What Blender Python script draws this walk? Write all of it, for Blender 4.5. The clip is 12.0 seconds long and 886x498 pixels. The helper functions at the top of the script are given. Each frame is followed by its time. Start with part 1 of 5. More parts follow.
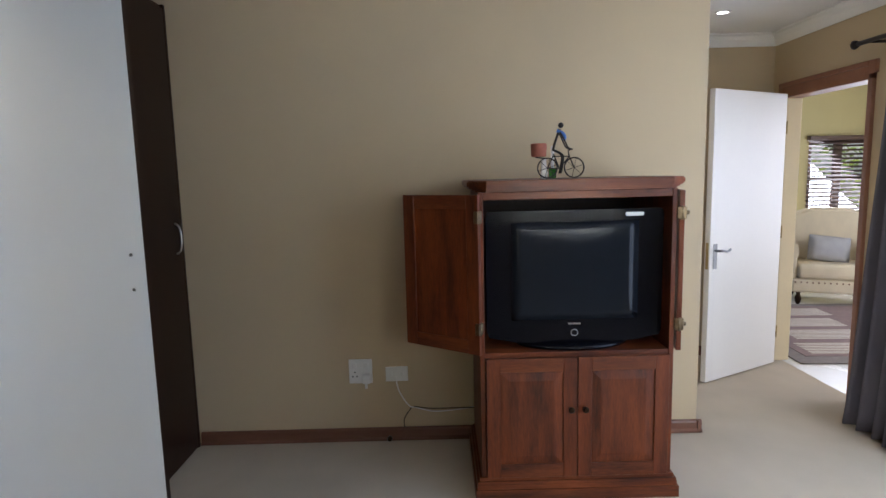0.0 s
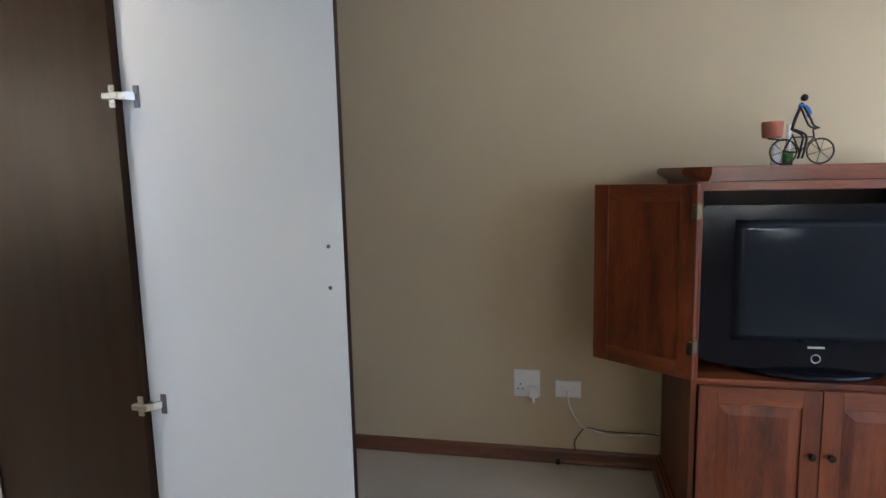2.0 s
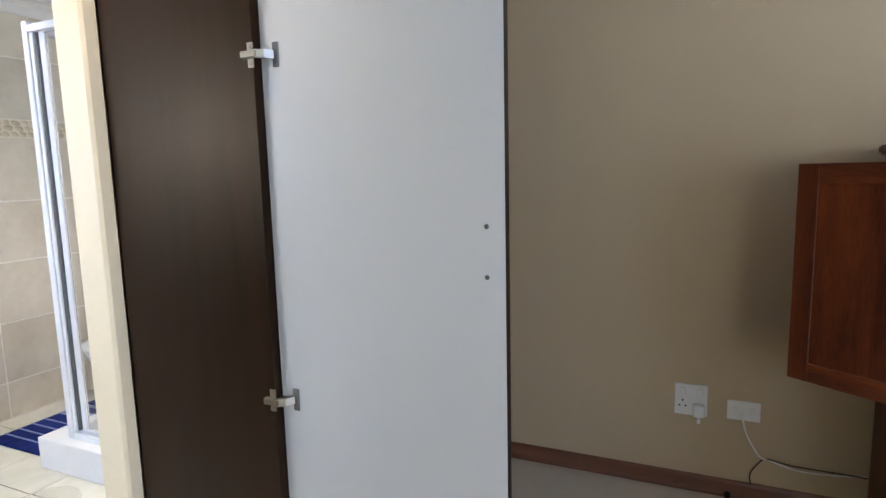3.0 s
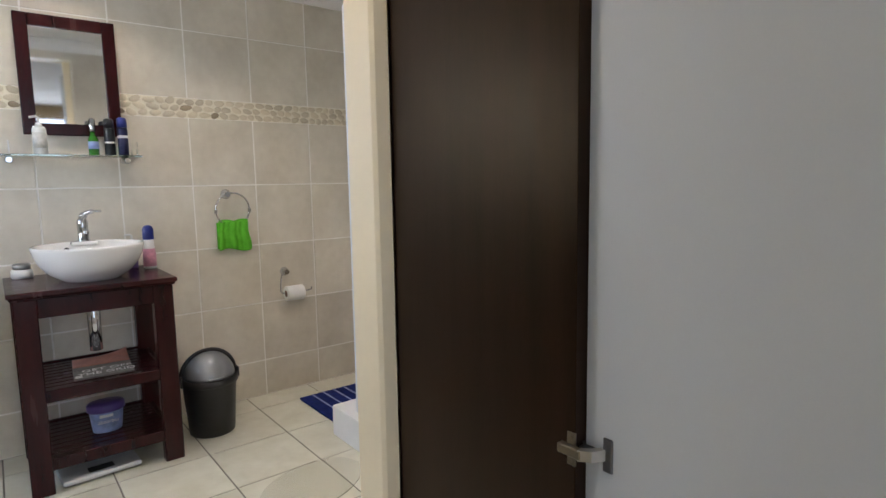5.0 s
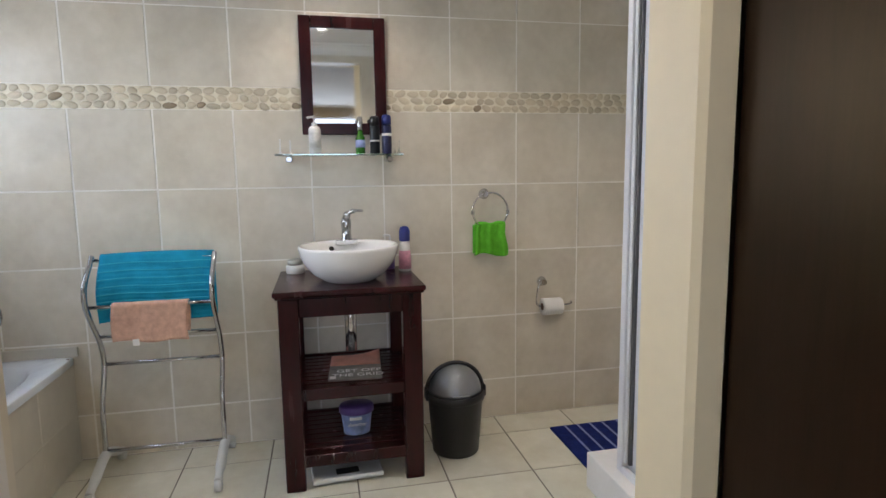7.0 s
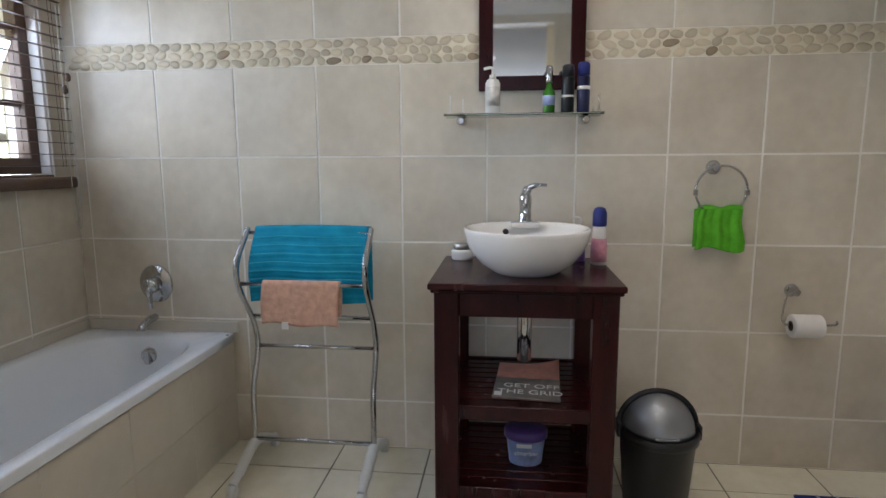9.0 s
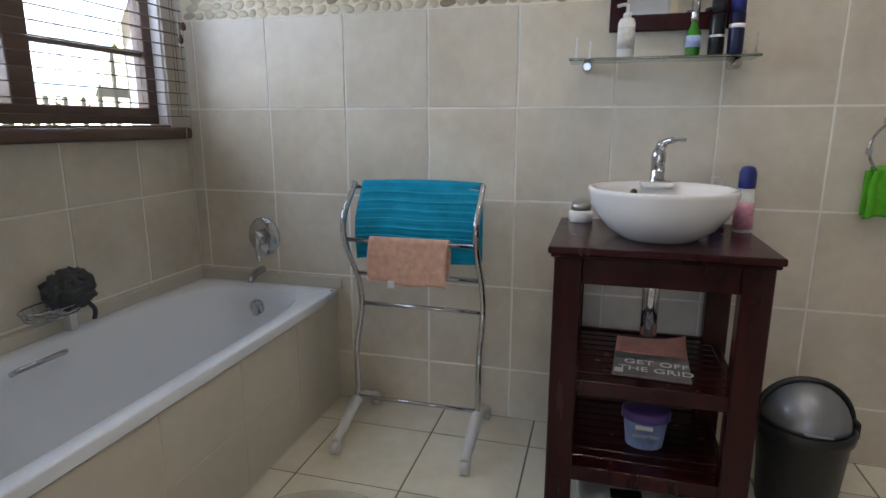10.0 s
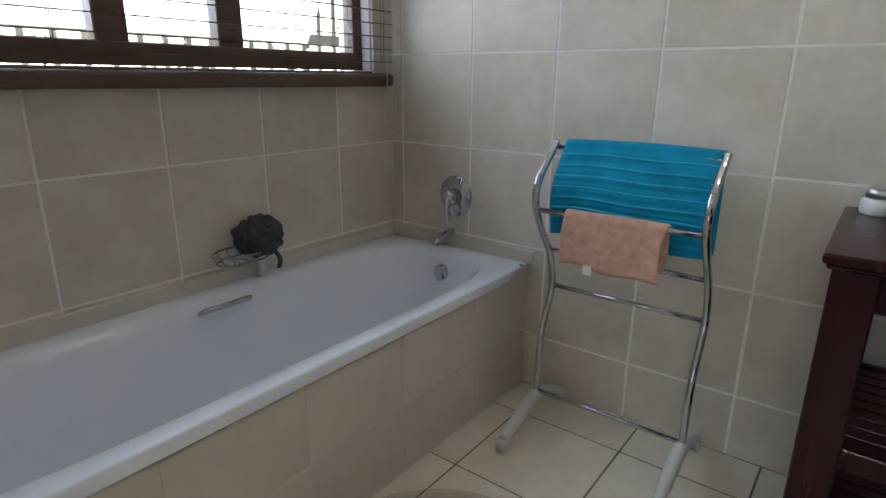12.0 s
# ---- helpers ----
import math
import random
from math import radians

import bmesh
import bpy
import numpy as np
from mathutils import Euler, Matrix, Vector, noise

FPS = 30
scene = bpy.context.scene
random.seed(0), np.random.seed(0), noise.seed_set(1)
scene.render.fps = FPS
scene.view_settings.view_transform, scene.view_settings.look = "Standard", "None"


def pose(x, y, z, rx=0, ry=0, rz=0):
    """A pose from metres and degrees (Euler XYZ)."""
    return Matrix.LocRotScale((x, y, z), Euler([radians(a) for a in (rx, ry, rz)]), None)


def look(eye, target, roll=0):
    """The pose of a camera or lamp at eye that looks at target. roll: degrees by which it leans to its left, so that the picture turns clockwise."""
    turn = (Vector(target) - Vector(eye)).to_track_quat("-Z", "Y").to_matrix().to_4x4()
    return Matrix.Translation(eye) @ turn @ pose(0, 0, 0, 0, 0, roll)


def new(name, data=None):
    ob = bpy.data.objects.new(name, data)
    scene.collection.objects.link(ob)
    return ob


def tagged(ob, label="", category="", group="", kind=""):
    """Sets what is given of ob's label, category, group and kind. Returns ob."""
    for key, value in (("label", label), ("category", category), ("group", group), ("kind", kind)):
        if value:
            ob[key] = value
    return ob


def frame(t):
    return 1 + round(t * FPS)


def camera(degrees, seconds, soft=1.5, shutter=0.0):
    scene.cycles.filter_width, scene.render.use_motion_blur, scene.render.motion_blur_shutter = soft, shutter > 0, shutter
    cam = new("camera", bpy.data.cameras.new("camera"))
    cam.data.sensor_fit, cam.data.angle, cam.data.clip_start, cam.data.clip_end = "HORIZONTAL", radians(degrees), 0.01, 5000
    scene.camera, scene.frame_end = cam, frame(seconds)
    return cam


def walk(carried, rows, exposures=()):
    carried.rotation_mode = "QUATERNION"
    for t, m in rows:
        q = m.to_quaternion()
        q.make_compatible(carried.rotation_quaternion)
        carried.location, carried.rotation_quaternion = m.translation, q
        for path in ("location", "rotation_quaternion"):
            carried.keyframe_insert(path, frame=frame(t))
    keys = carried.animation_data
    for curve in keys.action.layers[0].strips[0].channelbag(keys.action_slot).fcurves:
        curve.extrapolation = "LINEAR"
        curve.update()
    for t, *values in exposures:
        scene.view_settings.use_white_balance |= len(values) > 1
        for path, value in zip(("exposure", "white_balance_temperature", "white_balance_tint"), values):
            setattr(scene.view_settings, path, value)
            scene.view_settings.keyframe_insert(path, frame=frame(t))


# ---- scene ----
cam = camera(75.5, 12.0)
PATH = [
    (0, (0.18, -0.324, 1.478), (0.188, 1.659, 1.219), -1.4),
    (0.5, (0.11, -0.231, 1.476), (0.046, 1.75, 1.209), -1.5),
    (1, (0.029, -0.144, 1.455), (-0.124, 1.833, 1.195), -1.4),
    (1.5, (-0.056, -0.068, 1.45), (-0.323, 1.897, 1.189), -1.3),
    (2, (-0.133, -0.013, 1.44), (-0.527, 1.931, 1.182), -1.3),
    (2.5, (-0.219, 0.072, 1.414), (-0.795, 1.971, 1.163), -1.5),
    (3, (-0.283, 0.196, 1.387), (-1.091, 2.007, 1.122), -1.4),
    (3.2, (-0.313, 0.241, 1.366), (-1.209, 2.009, 1.098), -1.5),
    (4.8, (-0.566, 0.48, 1.285), (-2.051, 1.793, 1.054), -0.8),
    (5, (-0.617, 0.514, 1.284), (-2.175, 1.742, 1.049), -1.0),
    (5.5, (-0.741, 0.594, 1.308), (-2.467, 1.58, 1.063), -0.8),
    (6, (-0.846, 0.644, 1.331), (-2.681, 1.405, 1.07), -0.7),
    (6.5, (-0.949, 0.662, 1.307), (-2.848, 1.245, 1.057), -0.8),
    (7, (-1.061, 0.732, 1.327), (-3.003, 1.148, 1.074), -0.8),
    (7.2, (-1.106, 0.754, 1.339), (-3.058, 1.106, 1.077), -0.7),
    (8.8, (-1.542, 0.809, 1.286), (-3.514, 0.651, 0.995), -0.2),
    (9, (-1.615, 0.784, 1.255), (-3.58, 0.562, 0.957), -0.3),
    (9.5, (-1.708, 0.718, 1.222), (-3.642, 0.358, 0.861), -0.1),
    (10, (-1.742, 0.663, 1.217), (-3.628, 0.15, 0.793), 0.1),
    (10.5, (-1.82, 0.626, 1.204), (-3.643, -0.051, 0.736), 0.4),
    (11, (-1.948, 0.616, 1.196), (-3.683, -0.236, 0.682), 0.5),
    (11.5, (-2.043, 0.603, 1.191), (-3.672, -0.418, 0.641), 0.5),
    (12, (-2.1, 0.591, 1.192), (-3.621, -0.574, 0.618), 0.5),
]
EXPO = [(0, -0.65, 5500, 18), (1, -0.6, 5500, 18), (2, -0.4, 5450, 18), (3, -0.28, 5450, 18), (4, -0.6, 5850, 17), (5, -1.15, 5900, 18), (6, -1.1, 6000, 18), (7, -1.28, 5950, 18), (9, -1.56, 5850, 18), (12, -1.78, 5700, 18)]
walk(cam, [(t, look(e, g, r)) for t, e, g, r in PATH], EXPO)

# ---- world, sun, large lights ----
world = bpy.data.worlds.new("sky")
scene.world = world
world.use_nodes = True
wn = world.node_tree
sky = wn.nodes.new("ShaderNodeTexSky")
sky.sky_type, sky.sun_disc = "NISHITA", False
sky.sun_elevation, sky.sun_rotation = radians(52), radians(200)
wn.nodes["Background"].inputs["Strength"].default_value = 0.15
wn.links.new(sky.outputs["Color"], wn.nodes["Background"].inputs["Color"])


def lamp(name, kind, m, energy, colour, **settings):
    data = bpy.data.lights.new(name, kind)
    data.energy, data.color = energy, colour
    for key, value in settings.items():
        setattr(data, key, value)
    ob = new(name, data)
    ob.matrix_world = m
    return ob


lamp("sun", "SUN", look((0, 0, 0), (0.25, 0.62, -0.8)), 5.0, (1.0, 0.95, 0.86), angle=radians(0.5))
# sky light through the glazed sliding door of the bedroom and the window behind
lamp("sliding_door_daylight", "AREA", look((2.66, 0.9, 1.25), (0, 1.2, 1.0)), 92, (0.76, 0.88, 1.0), shape="RECTANGLE", size=2.6, size_y=2.0)
lamp("rear_window_daylight", "AREA", look((1.8, -2.66, 1.5), (0.6, 2.7, 1.1)), 15, (0.74, 0.87, 1.0), shape="RECTANGLE", size=1.3, size_y=1.1)
# sky light in the bathroom window and the sitting room window
lamp("bathroom_window_daylight", "AREA", look((-2.95, -1.26, 1.65), (-2.95, 0.5, 0.6)), 78, (0.72, 0.86, 1.0), shape="RECTANGLE", size=1.7, size_y=0.75)
lamp("sitting_window_daylight", "AREA", look((5.2, 6.54, 1.35), (4.4, 4, 0.5)), 46, (1.0, 0.98, 0.93), shape="RECTANGLE", size=1.2, size_y=0.9)
# added fill lamp without a door behind it, brightens the sitting room floor
lamp("sitting_door_daylight", "AREA", look((5.6, 3.4, 1.2), (3.4, 4.2, 0.3)), 110, (0.97, 0.98, 1.0), shape="RECTANGLE", size=1.6, size_y=1.8)


# ---- materials ----
def mat(name, colour, rough=0.6, metal=0.0, vary=0.12, scale=6.0, fine=90.0, bump=0.0, stretch=(1, 1, 1), second=None, spec=0.5, island=0.0, coat=0.0, glow=0.0, per=False):
    m = bpy.data.materials.new(name)
    m.use_nodes = True
    nt = m.node_tree
    b = nt.nodes["Principled BSDF"]
    b.inputs["Roughness"].default_value, b.inputs["Metallic"].default_value = rough, metal
    b.inputs["Specular IOR Level"].default_value, b.inputs["Coat Weight"].default_value = spec, coat
    b.inputs["Coat Roughness"].default_value = 0.12
    N = nt.nodes.new
    co, mp = N("ShaderNodeTexCoord"), N("ShaderNodeMapping")
    mp.inputs["Scale"].default_value = stretch
    nt.links.new(co.outputs["Object"], mp.inputs["Vector"])
    src = mp.outputs["Vector"]
    if per:
        info, add = N("ShaderNodeObjectInfo"), N("ShaderNodeVectorMath")
        mul = N("ShaderNodeMath")
        mul.operation = "MULTIPLY"
        mul.inputs[1].default_value = 37.0
        nt.links.new(info.outputs["Random"], mul.inputs[0])
        nt.links.new(mp.outputs["Vector"], add.inputs[0])
        nt.links.new(mul.outputs[0], add.inputs[1])
        src = add.outputs["Vector"]
    n1, n2 = N("ShaderNodeTexNoise"), N("ShaderNodeTexNoise")
    n1.inputs["Scale"].default_value, n1.inputs["Detail"].default_value = scale, 5
    n2.inputs["Scale"].default_value, n2.inputs["Detail"].default_value = fine, 3
    for n in (n1, n2):
        nt.links.new(src, n.inputs["Vector"])
    mixf = N("ShaderNodeMath")
    mixf.operation = "MULTIPLY_ADD"
    mixf.inputs[1].default_value = 0.35
    nt.links.new(n2.outputs["Fac"], mixf.inputs[0])
    nt.links.new(n1.outputs["Fac"], mixf.inputs[2])
    ramp = N("ShaderNodeValToRGB")
    c2 = second or tuple(min(1, c * (1 + vary)) for c in colour)
    c1 = colour if second else tuple(c * (1 - vary) for c in colour)
    ramp.color_ramp.elements[0].position, ramp.color_ramp.elements[1].position = 0.42, 0.92
    ramp.color_ramp.elements[0].color, ramp.color_ramp.elements[1].color = (*c1, 1), (*c2, 1)
    nt.links.new(mixf.outputs[0], ramp.inputs["Fac"])
    out = ramp.outputs["Color"]
    if island:
        hsv, info2 = N("ShaderNodeHueSaturation"), N("ShaderNodeObjectInfo")
        rng = N("ShaderNodeMapRange")
        rng.inputs["To Min"].default_value, rng.inputs["To Max"].default_value = 1 - island, 1 + island
        nt.links.new(info2.outputs["Random"], rng.inputs["Value"])
        nt.links.new(rng.outputs["Result"], hsv.inputs["Value"])
        nt.links.new(out, hsv.inputs["Color"])
        out = hsv.outputs["Color"]
    nt.links.new(out, b.inputs["Base Color"])
    if bump:
        bp = N("ShaderNodeBump")
        bp.inputs["Strength"].default_value, bp.inputs["Distance"].default_value = bump, 0.004
        nt.links.new(mixf.outputs[0], bp.inputs["Height"])
        nt.links.new(bp.outputs["Normal"], b.inputs["Normal"])
    rr = N("ShaderNodeMapRange")
    rr.inputs["To Min"].default_value, rr.inputs["To Max"].default_value = max(0, rough - 0.06), min(1, rough + 0.08)
    nt.links.new(n1.outputs["Fac"], rr.inputs["Value"])
    nt.links.new(rr.outputs["Result"], b.inputs["Roughness"])
    if glow:
        b.inputs["Emission Color"].default_value = (*colour, 1)
        b.inputs["Emission Strength"].default_value = glow
    return m


def glassy(name, colour, rough=0.0, ior=1.45):
    m = bpy.data.materials.new(name)
    m.use_nodes = True
    b = m.node_tree.nodes["Principled BSDF"]
    b.inputs["Base Color"].default_value = (*colour, 1)
    b.inputs["Transmission Weight"].default_value, b.inputs["Roughness"].default_value, b.inputs["IOR"].default_value = 1.0, rough, ior
    return m


PAINT = mat("beige_wall_paint", (0.46, 0.36, 0.222), 0.75, vary=0.05, scale=1.2, fine=160, bump=0.12)
PAINT2 = mat("olive_yellow_wall_paint", (0.50, 0.43, 0.20), 0.75, vary=0.05, scale=1.2, fine=160, bump=0.1)
WHITE = mat("white_ceiling_paint", (0.80, 0.78, 0.74), 0.8, vary=0.03, scale=1.5, fine=120, bump=0.05)
ENAMEL = mat("white_enamel_paint", (0.68, 0.65, 0.61), 0.4, vary=0.03, scale=2.5, fine=60, bump=0.03)
CREAM = mat("cream_frame_paint", (0.82, 0.70, 0.48), 0.5, vary=0.04, scale=3, fine=60, bump=0.05)
MELAMINE = mat("white_melamine", (0.68, 0.72, 0.76), 0.38, vary=0.03, scale=2, fine=300, bump=0.02)
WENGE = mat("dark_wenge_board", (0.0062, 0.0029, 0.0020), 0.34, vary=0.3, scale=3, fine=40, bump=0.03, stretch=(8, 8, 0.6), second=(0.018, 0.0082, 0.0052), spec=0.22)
# golden tint colours the reflection, standing in for a warm lamp's glow
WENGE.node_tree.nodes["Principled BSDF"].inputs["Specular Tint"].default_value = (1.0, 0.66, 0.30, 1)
CHERRY = mat("reddish_stained_wood", (0.024, 0.0055, 0.003), 0.42, vary=0.3, scale=2.2, fine=26, bump=0.06, stretch=(7, 7, 0.9), second=(0.19, 0.043, 0.009), coat=0.1, spec=0.35, per=True)
CHERRYH = mat("reddish_stained_wood_rail", (0.028, 0.0065, 0.0035), 0.42, vary=0.3, scale=2.2, fine=26, bump=0.06, stretch=(0.9, 7, 7), second=(0.21, 0.052, 0.012), coat=0.1, spec=0.35, per=True)
# brown darkened so the cabinet's inner shade sits in the colour
INSIDE = mat("shade_toned_cabinet_interior", (0.020, 0.008, 0.005), 0.55, vary=0.3, scale=3, fine=30, stretch=(1, 6, 6), second=(0.045, 0.020, 0.010))
SKIRT = mat("brown_varnished_skirting", (0.11, 0.042, 0.022), 0.38, vary=0.3, scale=3, fine=40, stretch=(0.8, 6, 6), second=(0.17, 0.07, 0.038))
FRAMEW = mat("varnished_door_frame_wood", (0.16, 0.062, 0.028), 0.4, vary=0.3, scale=3, fine=40, stretch=(4, 1, 0.8), second=(0.26, 0.11, 0.055))
MAHOG = mat("dark_mahogany_stain", (0.0125, 0.0014, 0.0016), 0.24, vary=0.3, scale=3, fine=34, bump=0.04, stretch=(6, 6, 0.8), second=(0.034, 0.0037, 0.0042), spec=0.26, per=True)
# brown lifted a little, with the glare around the panes in the colour
WINW = mat("dark_brown_window_wood", (0.080, 0.045, 0.031), 0.45, vary=0.3, scale=4, fine=40, stretch=(0.8, 6, 6), second=(0.125, 0.075, 0.052))
CARPET = mat("beige_loop_carpet", (0.48, 0.41, 0.315), 0.95, vary=0.10, scale=2.0, fine=420, bump=0.9, spec=0.1)
TILE = mat("cream_mottled_wall_tile", (0.53, 0.474, 0.375), 0.30, vary=0.1, scale=3.6, fine=22, bump=0.05, second=(0.69, 0.635, 0.53), island=0.04, per=True)
GROUT = mat("pale_grout", (0.82, 0.79, 0.73), 0.85, vary=0.06, scale=9, fine=200, bump=0.2)
FTILE = mat("glazed_floor_tile", (0.56, 0.53, 0.41), 0.22, vary=0.1, scale=3.5, fine=18, bump=0.04, second=(0.70, 0.68, 0.57), island=0.04, per=True)
FGROUT = mat("dark_floor_grout", (0.16, 0.14, 0.115), 0.9, vary=0.2, scale=12, fine=150, bump=0.2)
PTILE = mat("plain_bath_panel_tile", (0.53, 0.495, 0.42), 0.35, vary=0.1, scale=4.0, fine=22, bump=0.04, second=(0.62, 0.58, 0.49), island=0.03, per=True)
PEB = mat("pale_river_pebble", (0.50, 0.43, 0.30), 0.5, vary=0.2, scale=20, fine=120, bump=0.15, second=(0.60, 0.53, 0.39), island=0.16, per=True)
PEBD = mat("dark_river_pebble", (0.27, 0.21, 0.13), 0.5, vary=0.2, scale=20, fine=120, bump=0.15, island=0.1, per=True)
PEBG = mat("pebble_strip_grout", (0.74, 0.68, 0.54), 0.85, vary=0.06, scale=30, fine=200, bump=0.3)
ACRYL = mat("white_bath_acrylic", (0.76, 0.81, 0.87), 0.14, vary=0.015, scale=2, fine=30)
CERAM = mat("white_glazed_ceramic", (0.82, 0.81, 0.79), 0.08, vary=0.015, scale=3, fine=30, coat=0.4)
CHROME = mat("polished_chrome", (0.56, 0.565, 0.58), 0.08, 1.0, vary=0.04, scale=8, fine=60)
STEEL = mat("brushed_nickel", (0.50, 0.49, 0.46), 0.30, 1.0, vary=0.08, scale=20, fine=120)
BRASS = mat("aged_brass", (0.42, 0.30, 0.13), 0.35, 1.0, vary=0.2, scale=30, fine=120)
OLDBRASS = mat("tarnished_brass", (0.20, 0.15, 0.09), 0.35, 1.0, vary=0.25, scale=30, fine=120)
PLAST = mat("white_plastic", (0.74, 0.73, 0.70), 0.4, vary=0.03, scale=10, fine=100)
GREYPL = mat("pale_grey_plastic_foot", (0.55, 0.56, 0.55), 0.5, vary=0.05, scale=10, fine=100)
BLACKP = mat("black_plastic", (0.008, 0.008, 0.009), 0.38, vary=0.2, scale=10, fine=100)
GLOSSB = mat("glossy_black_plastic", (0.003, 0.003, 0.005), 0.14, vary=0.2, scale=4, fine=40, spec=0.16)
SCREEN = mat("dark_picture_tube_glass", (0.010, 0.012, 0.016), 0.09, vary=0.1, scale=2, fine=20, spec=0.17)
SILVERP = mat("silver_grey_lid_plastic", (0.30, 0.31, 0.33), 0.30, 0.7, vary=0.06, scale=8, fine=100)
TEAL = mat("turquoise_terry_towel", (0.016, 0.25, 0.40), 0.95, vary=0.2, scale=14, fine=500, bump=0.9, spec=0.1)
TEALD = mat("turquoise_towel_rib", (0.05, 0.38, 0.52), 0.95, vary=0.2, scale=14, fine=500, bump=0.9, spec=0.1)
PEACH = mat("peach_terry_cloth", (0.60, 0.37, 0.27), 0.95, vary=0.18, scale=42, fine=500, bump=1.0, spec=0.1)
GREEN = mat("bright_green_cloth", (0.11, 0.42, 0.025), 0.95, vary=0.2, scale=30, fine=400, bump=0.9, spec=0.1)
NAVY = mat("navy_bath_mat_pile", (0.012, 0.020, 0.115), 0.98, vary=0.3, scale=30, fine=500, bump=1.0, spec=0.1)
NAVYL = mat("pale_blue_mat_stripe", (0.22, 0.25, 0.42), 0.98, vary=0.2, scale=30, fine=500, bump=1.0, spec=0.1)
CURT = mat("grey_curtain_cloth", (0.105, 0.095, 0.115), 0.85, vary=0.1, scale=8, fine=300, bump=0.3)
DGREY = mat("charcoal_mesh_sponge", (0.055, 0.060, 0.063), 0.8, vary=0.3, scale=30, fine=200, bump=0.5)
LEATHER = mat("cream_upholstery", (0.58, 0.49, 0.33), 0.6, vary=0.08, scale=6, fine=120, bump=0.2)
CUSH = mat("grey_cushion_cloth", (0.36, 0.35, 0.345), 0.9, vary=0.1, scale=12, fine=300, bump=0.5)
RUG = mat("mauve_brown_rug", (0.235, 0.165, 0.150), 0.98, vary=0.15, scale=20, fine=300, bump=0.7)
RUGB = mat("taupe_rug_border", (0.21, 0.18, 0.165), 0.98, vary=0.15, scale=20, fine=300, bump=0.7)
RUGL = mat("cream_rug_stripe", (0.62, 0.56, 0.46), 0.98, vary=0.1, scale=20, fine=300, bump=0.7)
PALEFL = mat("pale_sitting_room_tile", (0.66, 0.64, 0.60), 0.25, vary=0.05, scale=3, fine=30)
CLAY = mat("red_clay_pot", (0.33, 0.105, 0.062), 0.8, vary=0.2, scale=30, fine=200, bump=0.3)
WIRE = mat("dark_bent_wire", (0.028, 0.022, 0.018), 0.5, 0.6, vary=0.3, scale=40, fine=200)
BLUEC = mat("blue_enamel", (0.05, 0.14, 0.42), 0.5, vary=0.1, scale=20)
PAPER = mat("printed_paper", (0.17, 0.155, 0.135), 0.5, vary=0.4, scale=9, fine=60)
PAPERR = mat("salmon_printed_paper", (0.48, 0.21, 0.15), 0.5, vary=0.25, scale=14, fine=60)
INK = mat("white_print", (0.82, 0.80, 0.76), 0.5, vary=0.02)
PURPLE = mat("purple_plastic", (0.10, 0.055, 0.24), 0.35, vary=0.1, scale=12)
LABELB = mat("blue_white_label", (0.30, 0.38, 0.62), 0.4, vary=0.35, scale=26, fine=90)
PINK = mat("pink_label", (0.62, 0.28, 0.36), 0.4, vary=0.3, scale=18, fine=70)
NAVYP = mat("navy_plastic", (0.012, 0.02, 0.16), 0.3, vary=0.1, scale=12)
TINS = mat("black_can", (0.012, 0.014, 0.016), 0.3, 0.3, vary=0.2, scale=12)
TINN = mat("dark_navy_can", (0.014, 0.016, 0.06), 0.3, 0.3, vary=0.2, scale=12)
BOTG = mat("green_bottle_glass", (0.030, 0.16, 0.012), 0.12, vary=0.2, scale=10, coat=0.4)
TISSUE = mat("white_tissue", (0.80, 0.79, 0.77), 0.95, vary=0.03, scale=20, fine=200, bump=0.3)
ALU = mat("white_coated_aluminium", (0.66, 0.67, 0.70), 0.35, vary=0.03, scale=6, fine=60)
PLASTER = mat("white_plaster_kerb", (0.74, 0.73, 0.72), 0.6, vary=0.05, scale=6, fine=60, bump=0.1)
GLASS = glassy("clear_glass", (1, 1, 1))
GLASSG = glassy("greenish_shelf_glass", (0.78, 0.93, 0.87))
BUBBLE = glassy("clear_vinyl", (0.90, 0.90, 0.88), 0.15, 1.16)
MIRROR = mat("mirror_silver", (0.86, 0.87, 0.87), 0.0, 1.0, vary=0.0)
LEAF = mat("sunlit_leaf", (0.10, 0.17, 0.02), 0.6, vary=0.4, scale=3, fine=20, second=(0.34, 0.40, 0.06))
EARTH = mat("garden_ground", (0.25, 0.22, 0.12), 0.95, vary=0.3, scale=2, fine=30, bump=0.5)
FENCE = mat("white_palisade_paint", (0.78, 0.78, 0.76), 0.5, vary=0.05, scale=4)
BULB = mat("lit_downlight_lens", (1.0, 0.90, 0.74), 0.4, vary=0.0, glow=14)
GUN = mat("dark_hinge_metal", (0.16, 0.16, 0.165), 0.4, 0.8, vary=0.1, scale=30)


# ---- mesh helpers ----
def box(bm, x0, y0, z0, x1, y1, z1, bevel=0.0, seg=1):
    g = bmesh.ops.create_cube(bm, size=1)["verts"]
    bmesh.ops.scale(bm, vec=(abs(x1 - x0), abs(y1 - y0), abs(z1 - z0)), verts=g)
    bmesh.ops.translate(bm, vec=((x0 + x1) / 2, (y0 + y1) / 2, (z0 + z1) / 2), verts=g)
    if bevel:
        edges = list({e for v in g for e in v.link_edges})
        bmesh.ops.bevel(bm, geom=edges, offset=bevel, segments=seg, affect="EDGES", profile=0.5)
    return bm


